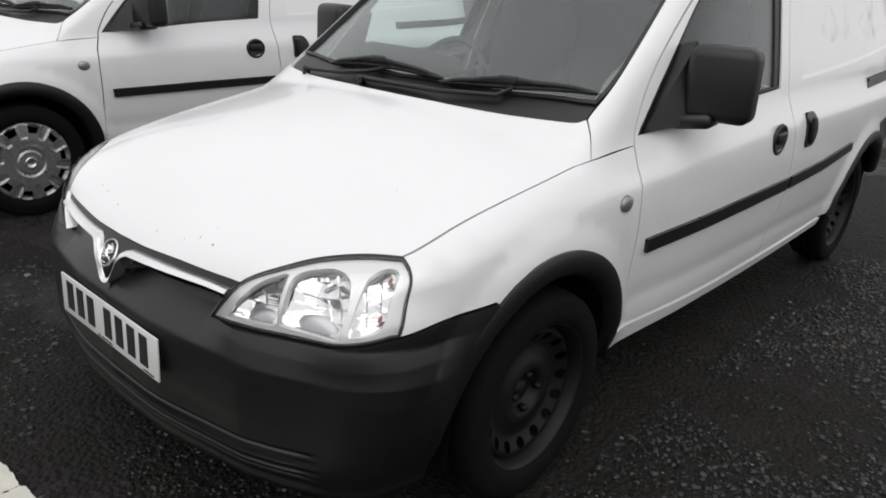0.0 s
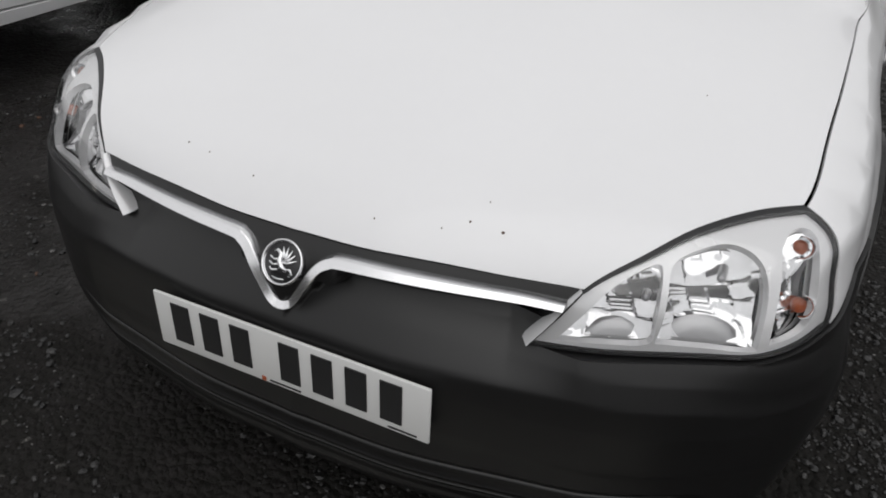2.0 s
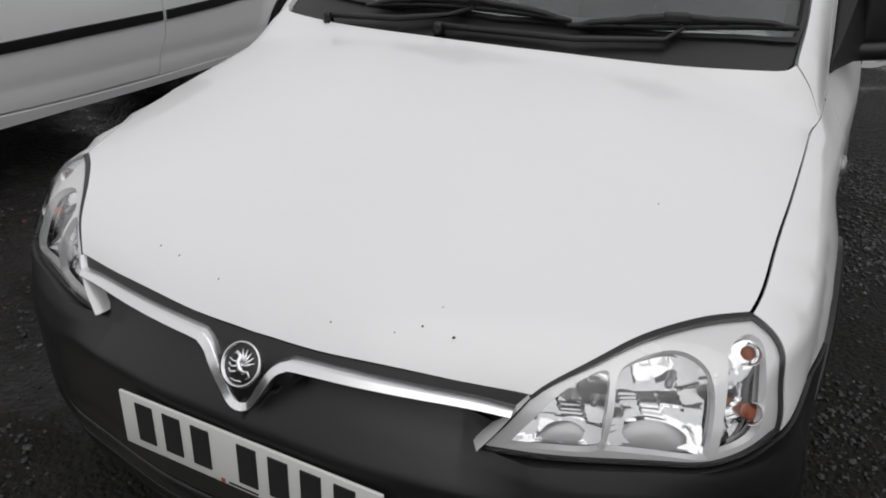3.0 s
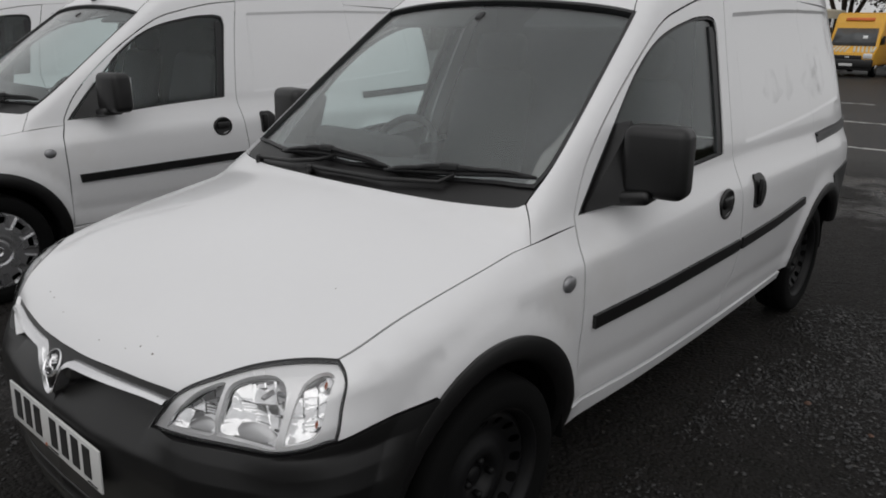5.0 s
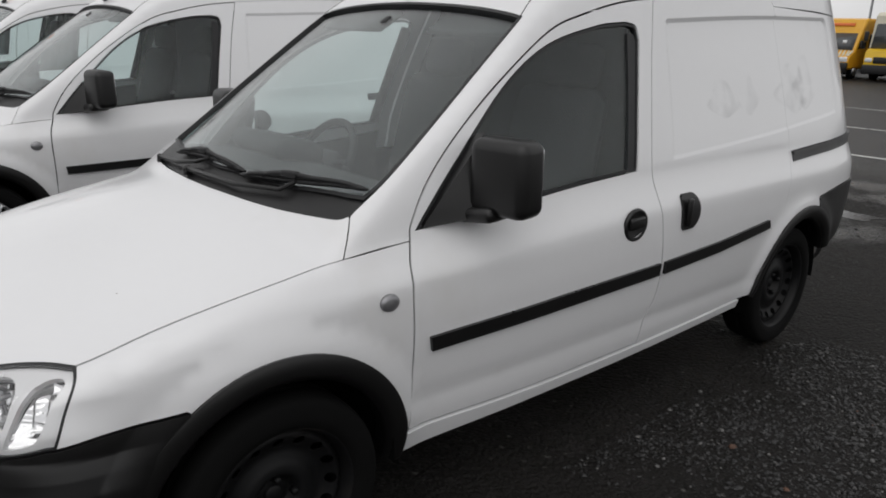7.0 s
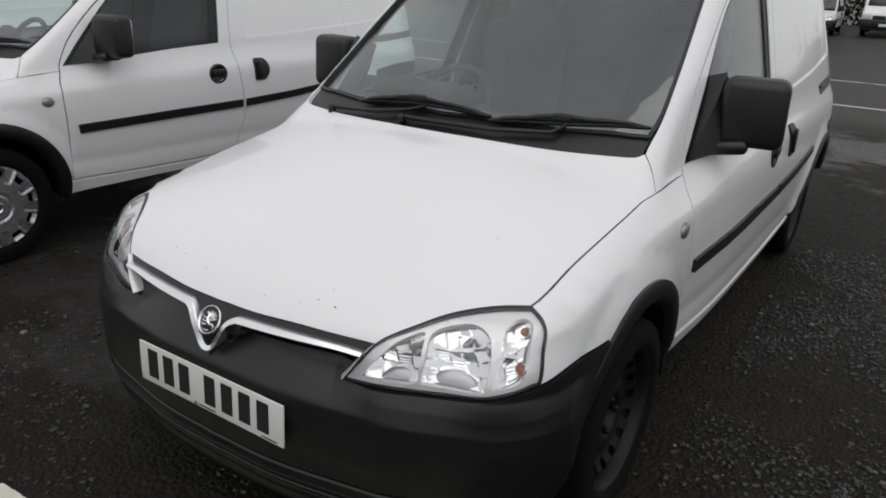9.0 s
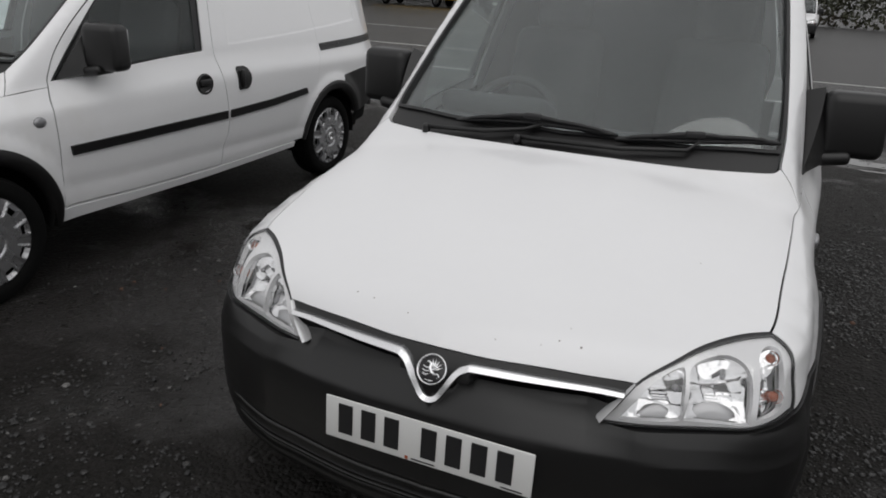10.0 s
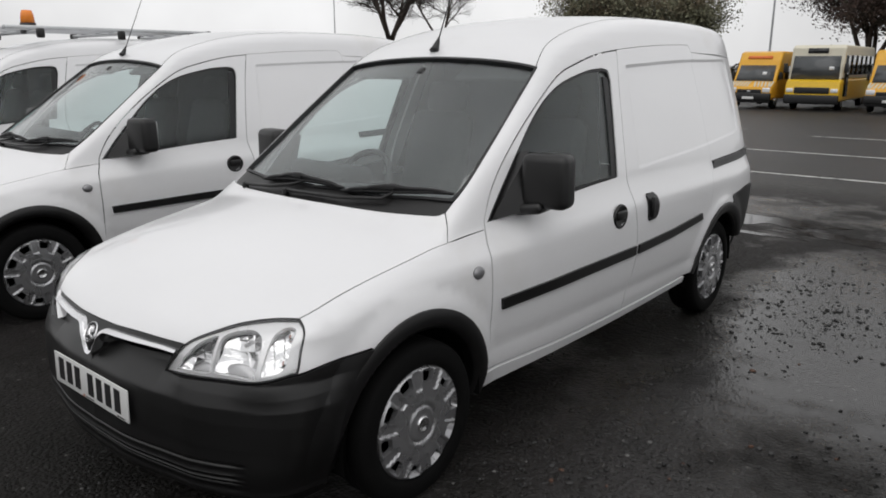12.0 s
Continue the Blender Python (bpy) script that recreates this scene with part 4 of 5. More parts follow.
def add_wheels(van, covered):
    for yc in (0.763, 3.455):
        for side in (1, -1):
            hub = new("wheel")
            hub.parent = van
            tagged(hub, "wheel with a silver ten-slot cover" if covered else "wheel with a bare black steel rim")
            hub.matrix_basis = pose(0.715 * side, yc, 0.293, 12 + 40 * yc, 0, 0 if side > 0 else 180)
            for name, data in wheel_meshes(covered):
                ob = new(name, data)
                ob.parent = hub


made_wheels = {}


def wheel_meshes(covered):
    if covered in made_wheels:
        return made_wheels[covered]
    keep = []

    def note(ob):
        keep.append((ob.name.split(".")[0], ob.data))
        bpy.data.objects.remove(ob)

    v, f = lathe(TYRE, 72)
    note(make("tyre", v, f[:-2], RUBBER))
    v, f = lathe([(0.165, -0.07), (0.188, -0.06), (0.190, 0.03), (0.196, 0.062), (0.204, 0.074), (0.209, 0.077), (0.209, 0.070)], 60)
    note(make("rim", v, f[:-2], STEEL))
    v, f = lathe([(0.0, -0.05), (0.186, -0.05)], 40)
    note(make("brake_backing", v, f, DARK))
    place = lambda prof: (lambda q: np.c_[prof(np.hypot(q[:, 0], q[:, 1])), q])
    if covered:
        slots = []
        for i in range(10):
            a = math.radians(36 * i)
            p = np.array([(0.150, -0.018), (0.156, -0.024), (0.190, -0.031), (0.196, -0.024), (0.198, 0.0), (0.196, 0.024), (0.190, 0.031), (0.156, 0.024), (0.150, 0.018)])
            slots.append(p @ np.array([[math.cos(a), math.sin(a)], [-math.sin(a), math.cos(a)]]))

        def lobes(q):
            r, a = np.hypot(q[:, 0], q[:, 1]), np.degrees(np.arctan2(q[:, 1], q[:, 0]))
            off = np.abs((a % 36) - 18) * np.pi / 180 * r
            wide = np.interp(r, [0.125, 0.135, 0.19], [0.012, 0.017, 0.020])
            return -0.010 * np.clip((wide - off) / 0.004, 0, 1) * np.clip((r - 0.126) / 0.004, 0, 1) * np.clip((0.200 - r) / 0.004, 0, 1)
        note(sheet("hubcap", arc(0, 0, 0.207, 0, 360, 73)[:-1], place(bulge), SILVER, None, step=0.0058, holes=slots, relief=lobes, thick=0.022, gap=0, outward=(1, 0, 0)))
        v, f = lathe([(0.0, 0.094), (0.020, 0.094), (0.023, 0.098), (0.027, 0.098), (0.030, 0.088)], 30)
        note(make("hub_badge", v, f, CHROME))
    else:
        holes = [arc(0.158 * math.cos(a), 0.158 * math.sin(a), 0.0155, 0, 360, 15)[:-1] for a in np.radians(np.arange(16) * 22.5)]
        holes.append(arc(0, 0, 0.028, 0, 360, 25)[:-1])
        note(sheet("wheel_disc", arc(0, 0, 0.190, 0, 360, 61)[:-1], place(dish), STEEL, None, step=0.010, holes=holes, thick=0.004, gap=0, outward=(1, 0, 0)))
        for i in range(4):
            a = math.radians(90 * i + 45)
            v, f = lathe([(0.0, 0.044), (0.007, 0.043), (0.010, 0.040), (0.010, 0.02)], 6)
            note(make("wheel_bolt", v + (0, 0.05 * math.cos(a), 0.05 * math.sin(a)), f, STEEL))
        v, f = lathe([(0.0, 0.022), (0.02, 0.021), (0.027, 0.014), (0.028, -0.02)], 24)
        note(make("hub_cap", v, f, STEEL))
    made_wheels[covered] = keep
    return keep


van = root("panel_van", "white panel van with black bumper and bare steel wheels, parked", "van", "row of parked vans")
build_front(van)
build_sides(van)
build_top(van)
build_cab(van)
vans = [van]
for x, y, yaw, label in ((-3.146, -0.112, -0.53, "white panel van with silver wheel covers, parked"),
                         (-6.161, -0.127, -1.83, "white panel van with silver wheel covers, parked beside another"),
                         (-9.13, -0.10, -1.5, "white panel van with a roof rack and an amber beacon")):
    twin = copy_thing(van, pose(x, y, 0, 0, 0, yaw))
    tagged(twin, label)
    vans.append(twin)
for i, v in enumerate(vans):
    add_wheels(v, i > 0)
    add_plate(v)
def grime(y, z, ry, rz, seed):
    """A faint grey rub mark on the load panel."""
    outline = ring_of([(y + ry * math.cos(a) * (1 + 0.3 * math.sin(3 * a + seed)), z + rz * math.sin(a) * (1 + 0.25 * math.cos(2 * a + seed))) for a in np.linspace(0, 2 * math.pi, 25)[:-1]])
    mark = sheet("grime", outline, on_side, GRIME, van, step=0.04, proud=0.0012 - 0.006, thick=0.0, gap=0)
    mark.visible_shadow = False


for y, z, ry, rz in ((2.80, 1.21, 0.12, 0.06), (3.00, 1.22, 0.08, 0.07), (3.43, 1.23, 0.17, 0.09), (3.55, 1.25, 0.11, 0.10)):
    grime(y, z, ry, rz, y)
cover_chips(van, [(0.304, 0.127, 0.003), (0.255, 0.125, 0.002), (0.12, 0.09, 0.0015), (-0.10, 0.10, 0.0015), (-0.25, 0.13, 0.0018), (-0.20, 0.12, 0.0015), (0.27, 0.16, 0.0012), (0.50, 0.50, 0.0015), (0.22, 0.105, 0.0012)])


# ---- the yard: level under the vans, falling gently behind them ----


def ground_at(y):
    return float(np.interp(y, [4, 8, 20, 40, 60], [0.0, -0.04, -0.24, -0.56, -0.66]))


def tarmac():
    m = bpy.data.materials.new("wet_tarmac")
    m.use_nodes = True
    n, l = m.node_tree.nodes, m.node_tree.links
    p, where = n["Principled BSDF"], n.new("ShaderNodeTexCoord")

    def noise_at(scale, detail, rough=0.55):
        t = n.new("ShaderNodeTexNoise")
        t.inputs["Scale"].default_value, t.inputs["Detail"].default_value, t.inputs["Roughness"].default_value = scale, detail, rough
        l.new(where.outputs["Object"], t.inputs["Vector"])
        return t.outputs["Fac"]

    def ranged(v, a, b, c, d):
        r = n.new("ShaderNodeMapRange")
        for key, value in (("From Min", a), ("From Max", b), ("To Min", c), ("To Max", d)):
            r.inputs[key].default_value = value
        l.new(v, r.inputs["Value"])
        return r.outputs["Result"]

    def calc(kind, a, b):
        c = n.new("ShaderNodeMath")
        c.operation = kind
        for i, v in enumerate((a, b)):
            if hasattr(v, "links"):
                l.new(v, c.inputs[i])
            else:
                c.inputs[i].default_value = v
        return c.outputs[0]

    patches, grit, fine = noise_at(0.45, 7), noise_at(38, 6, 0.7), noise_at(160, 3)
    cells = n.new("ShaderNodeTexVoronoi")
    cells.inputs["Scale"].default_value = 58
    l.new(where.outputs["Object"], cells.inputs["Vector"])
    tone = calc("ADD", calc("ADD", calc("MULTIPLY", patches, 0.45), calc("MULTIPLY", noise_at(6.5, 5, 0.65), 0.30)), calc("MULTIPLY", grit, 0.5))
    ramp = n.new("ShaderNodeValToRGB")
    ramp.color_ramp.elements[0].position, ramp.color_ramp.elements[1].position = 0.40, 0.78
    ramp.color_ramp.elements[0].color, ramp.color_ramp.elements[1].color = (0.0041, 0.0038, 0.0039, 1), (0.0255, 0.0228, 0.0226, 1)
    mossy = ramp.color_ramp.elements.new(0.56)
    mossy.color = (0.0105, 0.0100, 0.0086, 1)
    l.new(tone, ramp.inputs["Fac"])
    speck = n.new("ShaderNodeMix")
    speck.data_type = "RGBA"
    speck.inputs["B"].default_value = (0.16, 0.155, 0.145, 1)
    l.new(calc("MULTIPLY", ranged(cells.outputs["Color"], 0.86, 0.90, 0, 1), ranged(grit, 0.5, 0.62, 0, 0.7)), speck.inputs["Factor"])
    l.new(ramp.outputs["Color"], speck.inputs["A"])
    l.new(speck.outputs["Result"], p.inputs["Base Color"])
    axes = n.new("ShaderNodeSeparateXYZ")
    l.new(where.outputs["Object"], axes.inputs["Vector"])
    X, Y = axes.outputs["X"], axes.outputs["Y"]
    lane = calc("MINIMUM", calc("MINIMUM", ranged(X, -2.5, -2.0, -0.05, 0.22), ranged(X, -1.15, -0.7, 0.22, -0.07)), ranged(Y, 0.0, 2.2, -0.06, 0.22))
    lane = calc("ADD", lane, ranged(Y, 5.0, 7.0, 0.0, -0.3))
    strip = calc("ADD", ranged(Y, 4.0, 6.5, -0.2, 0.09), ranged(Y, 7.5, 9.5, 0.0, -0.3))
    damp = calc("ADD", noise_at(0.8, 9, 0.62), calc("MAXIMUM", lane, strip))
    wet = calc("MAXIMUM", ranged(damp, 0.50, 0.60, 0, 1), ranged(Y, 7.5, 9.5, 0.0, 0.62))
    soaked = ranged(calc("ADD", damp, calc("MULTIPLY", noise_at(7, 6, 0.7), 0.16)), 0.70, 0.80, 0, 1)
    rough = calc("ADD", calc("MULTIPLY", calc("SUBTRACT", 1.0, wet), 0.30), ranged(grit, 0.3, 0.7, 0.16, 0.46))
    l.new(calc("MULTIPLY", rough, ranged(soaked, 0, 1, 1.0, 0.45)), p.inputs["Roughness"])
    l.new(calc("ADD", ranged(wet, 0, 1, 0.11, 0.31), ranged(soaked, 0, 1, 0.0, 0.22)), p.inputs["Specular IOR Level"])
    high = calc("ADD", calc("ADD", calc("MULTIPLY", grit, 0.7), calc("MULTIPLY", noise_at(13, 6, 0.7), 1.1)), calc("ADD", calc("MULTIPLY", calc("SUBTRACT", 1.0, cells.outputs["Distance"]), 0.9), calc("MULTIPLY", fine, 0.25)))
    b = n.new("ShaderNodeBump")
    b.inputs["Distance"].default_value = 0.014
    l.new(calc("MULTIPLY", calc("SUBTRACT", 0.95, calc("MULTIPLY", wet, 0.60)), ranged(soaked, 0, 1, 1.0, 0.35)), b.inputs["Strength"])
    l.new(high, b.inputs["Height"])
    l.new(b.outputs["Normal"], p.inputs["Normal"])
    return m


TARMAC = tarmac()
xs, ys = np.array([-1500, -60, -20, -6, 0, 6, 20, 60, 1500.0]), np.array([-1500, -40, -8, 0, 4, 5, 6, 8, 11, 14, 20, 27, 34, 40, 50, 60, 150, 1500.0])
verts = [(x, y, ground_at(y)) for y in ys for x in xs]
faces = [(j * 9 + i, j * 9 + i + 1, j * 9 + i + 10, j * 9 + i + 9) for j in range(len(ys) - 1) for i in range(8)]
tagged(make("ground", verts, faces, TARMAC), "dark wet tarmac yard strewn with grit", "ground", kind="structure")

WATER = material("standing_water", (0.016, 0.015, 0.014), 0.10, spread=0.3, scale=3.0, bump=0.10, bump_scale=9.0, rough_spread=0.07)
LINE = material("worn_line_paint", (0.55, 0.55, 0.53), 0.6, spread=0.2, scale=9.0, second=(0.06, 0.058, 0.055), cover=0.56, bump=0.4, bump_scale=80.0)
CRUST = material("thick_line_paint", (0.62, 0.60, 0.54), 0.7, spread=0.15, scale=14.0, second=(0.20, 0.18, 0.15), cover=0.60, bump=0.6, bump_scale=120.0)
STONE = material("grit", (0.07, 0.068, 0.066), 0.40, spread=0.4, scale=30.0, bump=0.3, bump_scale=200.0)
LEAF = material("fallen_leaf", (0.09, 0.045, 0.028), 0.7, spread=0.4, scale=30.0)


def flat_on_ground(q):
    return np.c_[q, [ground_at(y) for y in q[:, 1]]]


def ragged(cx, cy, rx, ry, seed, rough=0.35, n=60):
    """An uneven closed outline."""
    a = np.linspace(0, 2 * math.pi, n, endpoint=False)
    k = [1 + rough * (noise.noise(Vector((2.2 * math.cos(t), 2.2 * math.sin(t), seed))) + 0.5 * noise.noise(Vector((6 * math.cos(t), 6 * math.sin(t), seed + 9)))) for t in a]
    return np.c_[cx + rx * np.cos(a) * k, cy + ry * np.sin(a) * k]


for i, (cx, cy, rx, ry) in enumerate(((-2.95, 6.6, 0.62, 0.24), (-2.3, 6.2, 0.45, 0.12), (-1.7, 6.05, 0.5, 0.09), (-2.75, 5.9, 0.35, 0.06), (-1.2, 6.5, 0.4, 0.10), (1.25, 6.40, 0.60, 0.20), (-0.6, 6.7, 0.75, 0.16), (1.9, 6.1, 0.3, 0.10))):
    tagged(sheet("puddle", ragged(cx, cy, rx, ry, i * 3.1, 0.8, 110), flat_on_ground, WATER, None, step=0.15, proud=0.003, thick=0.0, gap=0, outward=(0, 0, 1)),
           "shallow puddle on the wet tarmac", "puddle", kind="structure")
for y, w, x0, x1 in ((10.55, 0.085, -30, 20), (14.3, 0.085, -30, 20), (20.4, 0.08, -11.5, -7.5), (19.0, 0.08, -5.5, -2.0)):
    n = 120
    wob = [0.012 * noise.noise(Vector((i * 0.7, y, 0))) for i in range(n + 1)]
    poly = np.array([(x0 + (x1 - x0) * i / n, y + w / 2 + wob[i]) for i in range(n + 1)] + [(x0 + (x1 - x0) * i / n, y - w / 2 - wob[n - i]) for i in range(n, -1, -1)])
    tagged(sheet("parking_line", poly, flat_on_ground, LINE, None, step=0.6, proud=0.005, thick=0.004, gap=0, outward=(0, 0, 1)), "worn white parking line on tarmac", "marking", kind="structure")
# flaking crust of an old white line in front of the vans
rng = random.Random(4)


def paint_slab(cx, cy, rx, ry, seed):
    """A broken plate of paint: a jagged four-sided outline."""
    r = random.Random(seed)
    a = np.linspace(0, 2 * math.pi, 34, endpoint=False) + r.uniform(-0.2, 0.2)
    k = [(abs(math.cos(t)) ** 5 + abs(math.sin(t)) ** 5) ** -0.2 * (1 + 0.10 * noise.noise(Vector((2 * math.cos(t), 2 * math.sin(t), seed))) + r.uniform(-0.07, 0.07)) for t in a]
    return np.c_[cx + rx * np.cos(a) * k, cy + ry * np.sin(a) * k]


x = -1.32
while x < 0.75:
    w = rng.uniform(0.09, 0.24)
    for y in (-0.245, -0.315):
        poly = paint_slab(x + w / 2 + rng.uniform(-0.02, 0.02), y + rng.uniform(-0.006, 0.006), w * 0.49, 0.0335, rng.randint(0, 999))
        tagged(sheet("paint_flake", poly, flat_on_ground, CRUST, None, step=0.03, proud=0.008, thick=0.008, gap=0, outward=(0, 0, 1)), "flaking thick white line paint", "marking", kind="structure")
    x += w + rng.choice((0.0, 0.004, 0.03))
for cx, cy, r in ((-1.80, -0.02, 0.05), (-1.88, -0.05, 0.035), (-1.76, 0.01, 0.03)):
    tagged(sheet("paint_flake", ragged(cx, cy, r * 1.3, r * 0.7, cx, 0.5, 26), flat_on_ground, CRUST, None, step=0.03, proud=0.006, thick=0.006, gap=0, outward=(0, 0, 1)), "flaking thick white line paint", "marking", kind="structure")


def scatter_stones(name, label, areas, mat, seed):
    r = np.random.RandomState(seed)
    t = (1 + 5 ** 0.5) / 2
    ico = np.array([(-1, t, 0), (1, t, 0), (-1, -t, 0), (1, -t, 0), (0, -1, t), (0, 1, t), (0, -1, -t), (0, 1, -t), (t, 0, -1), (t, 0, 1), (-t, 0, -1), (-t, 0, 1)]) / 1.9
    tri = [(0, 11, 5), (0, 5, 1), (0, 1, 7), (0, 7, 10), (0, 10, 11), (1, 5, 9), (5, 11, 4), (11, 10, 2), (10, 7, 6), (7, 1, 8), (3, 9, 4), (3, 4, 2), (3, 2, 6), (3, 6, 8), (3, 8, 9), (4, 9, 5), (2, 4, 11), (6, 2, 10), (8, 6, 7), (9, 8, 1)]
    tri, verts, k = np.array(tri), [], 0
    for x0, x1, y0, y1, count, small, large in areas:
        xy = np.c_[r.uniform(x0, x1, count * 3), r.uniform(y0, y1, count * 3)]
        a, b = xy.T
        drift = np.sin(1.9 * a + 2.2 * np.sin(1.3 * b + 1)) * np.sin(2.3 * b + 1.7 * np.sin(1.6 * a)) + 0.6 * np.sin(7 * a + 3 * np.sin(4 * b)) * np.sin(6 * b + 2)
        xy = xy[np.argsort(-(drift + r.uniform(-0.9, 0.9, len(a))))[:count]]
        size = small + (large - small) * r.rand(count) ** 4
        turn = r.uniform(0, 6.28, count)
        p = ico * (1 + 0.35 * (r.rand(count, 12, 3) - 0.5)) * np.stack([size, size * r.uniform(0.6, 1.0, count), size * r.uniform(0.35, 0.7, count)], 1)[:, None]
        c, d = np.cos(turn)[:, None], np.sin(turn)[:, None]
        p = np.stack([p[..., 0] * c - p[..., 1] * d, p[..., 0] * d + p[..., 1] * c, p[..., 2]], 2)
        low = np.interp(xy[:, 1], [4, 8, 20, 40, 60], [0.0, -0.04, -0.24, -0.56, -0.66]) + size * 0.15
        verts.append((p + np.c_[xy, low][:, None]).reshape(-1, 3))
        k += count
    faces = (tri[None] + 12 * np.arange(k)[:, None, None]).reshape(-1, 3).tolist()
    ob = make(name, np.vstack(verts), faces, mat, smooth=False)
    return tagged(ob, label, "grit", kind="stuff")


def varied(mat, dark, light):
    """Each loose piece takes its own tone."""
    n, l = mat.node_tree.nodes, mat.node_tree.links
    g, ramp = n.new("ShaderNodeNewGeometry"), n.new("ShaderNodeValToRGB")
    ramp.color_ramp.elements[0].color, ramp.color_ramp.elements[1].color = (*dark, 1), (*light, 1)
    ramp.color_ramp.elements[0].position = 0.25
    mid = ramp.color_ramp.elements.new(0.95)
    mid.color = (*(0.86 * Vector(dark) + 0.14 * Vector(light)), 1)
    l.new(g.outputs["Random Per Island"], ramp.inputs["Fac"])
    l.new(ramp.outputs["Color"], n["Principled BSDF"].inputs["Base Color"])


varied(STONE, (0.006, 0.0056, 0.0056), (0.14, 0.136, 0.132))
scatter_stones("loose_grit", "dark grey grit and small stones on the tarmac",
               ((0.85, 2.5, -0.8, 4.2, 30000, 0.0035, 0.013), (0.9, 2.8, -0.8, 4.5, 220, 0.007, 0.015), (-2.3, -0.8, -0.6, 4.6, 1100, 0.006, 0.018), (-2.4, -0.9, -0.6, 1.6, 2600, 0.003, 0.012), (-1.0, 1.0, -0.9, 0.3, 3600, 0.003, 0.012), (-2.6, 2.8, 3.0, 7.5, 2200, 0.004, 0.016), (-3.6, -2.2, -1.0, 0.4, 700, 0.003, 0.012)), STONE, 5)
scatter_stones("fallen_leaves", "scraps of brown fallen leaves", ((-2.4, -0.8, -0.3, 3.0, 16, 0.008, 0.022), (0.9, 2.6, -0.5, 4.0, 14, 0.006, 0.016)), LEAF, 8)


# ---- roof rack and beacon of the last van in the row ----
ALU = material("aluminium", (0.55, 0.56, 0.57), 0.4, metal=0.8, spread=0.1)
BEACON = material("amber_beacon", (0.85, 0.25, 0.03), 0.25)
far_van = vans[3]
rack = new("roof_rack")
rack.parent = far_van
tagged(rack, "aluminium ladder rack with black end caps")
for y in (2.2, 3.0, 3.8):
    v, f = block((1.16, 0.05, 0.035), 0.01, (0, y, 1.815))
    make("cross_bar", v, f, ALU, rack)
    for x in (-0.58, 0.58):
        v, f = block((0.06, 0.07, 0.09), 0.015, (x, y, 1.80))
        make("bar_foot", v, f, PLASTIC, rack)
for x in (-0.32, 0.05, 0.36):
    v, f = block((0.07, 2.2, 0.045), 0.012, (x, 3.05, 1.855))
    make("rack_rail", v, f, ALU, rack)
    v, f = block((0.08, 0.05, 0.055), 0.012, (x, 4.15, 1.855))
    make("end_cap", v, f, PLASTIC, rack)
v, f = lathe([(0.0, 2.03), (0.045, 2.025), (0.058, 1.99), (0.066, 1.90)], 24, "z")
beacon = make("beacon", v + (0.25, 2.22, 0), f, BEACON, far_van, label="amber warning beacon on the roof")
v, f = lathe([(0.0, 1.905), (0.072, 1.905), (0.075, 1.80)], 24, "z")
make("beacon_base", v + (0.25, 2.22, 0), f, SEAL, beacon)

# ---- the far row of buses and vans ----
YELLOW = material("yellow_paint", (0.76, 0.39, 0.02), 0.4, spread=0.06, scale=2.0, coat=0.3)
LEMON = material("lemon_paint", (0.74, 0.46, 0.015), 0.4, spread=0.08, scale=2.0, coat=0.3)
CREAM = material("cream_paint", (0.66, 0.62, 0.50), 0.45, spread=0.05, scale=2.0)
DARKGLASS = material("dark_glass", (0.012, 0.013, 0.014), 0.06, spread=0.2, rough_spread=0.03)
ORANGE = material("orange_sticker", (0.70, 0.16, 0.03), 0.5)
# bus windscreens: base lifted to grey, the sky's reflection put into the colour
SKYSCREEN = material("sky_lightened_windscreen", (0.07, 0.075, 0.078), 0.08, spread=0.3, scale=1.5)
PAPER = material("paper_notice", (0.8, 0.8, 0.8), 0.7)


def hull(profile, width, soft=0.12, k=5):
    """A side outline drawn out across the width, its edges rounded off."""
    p = np.array(profile, float)
    xs, ins = [], []
    for i in range(k):
        a = math.pi / 2 * i / (k - 1)
        xs.append(-width / 2 + soft * (1 - math.sin(a)))
        ins.append(soft * (1 - math.cos(a)))
    order = list(zip(xs, ins))[::-1]
    rows = sorted([(x, d) for x, d in order] + [(-x, d) for x, d in order])
    verts, n = [], len(p)
    for x, d in rows:
        q = inset(p, d)
        verts += [(x, y, z) for y, z in q]
    faces = []
    for r in range(len(rows) - 1):
        faces += [(r * n + i, r * n + (i + 1) % n, (r + 1) * n + (i + 1) % n, (r + 1) * n + i) for i in range(n)]
    faces += [tuple(range(n))[::-1], tuple((len(rows) - 1) * n + i for i in range(n))]
    return np.array(verts), faces


def slab(a, b, c, d, thick=0.02):
    """A flat plate through four corners."""
    p = np.array([a, b, c, d], float)
    n = np.cross(p[1] - p[0], p[2] - p[0])
    n /= np.linalg.norm(n)
    v = np.vstack([p + n * thick / 2, p - n * thick / 2])
    return v, [(0, 1, 2, 3), (7, 6, 5, 4), (0, 4, 5, 1), (1, 5, 6, 2), (2, 6, 7, 3), (3, 7, 4, 0)]


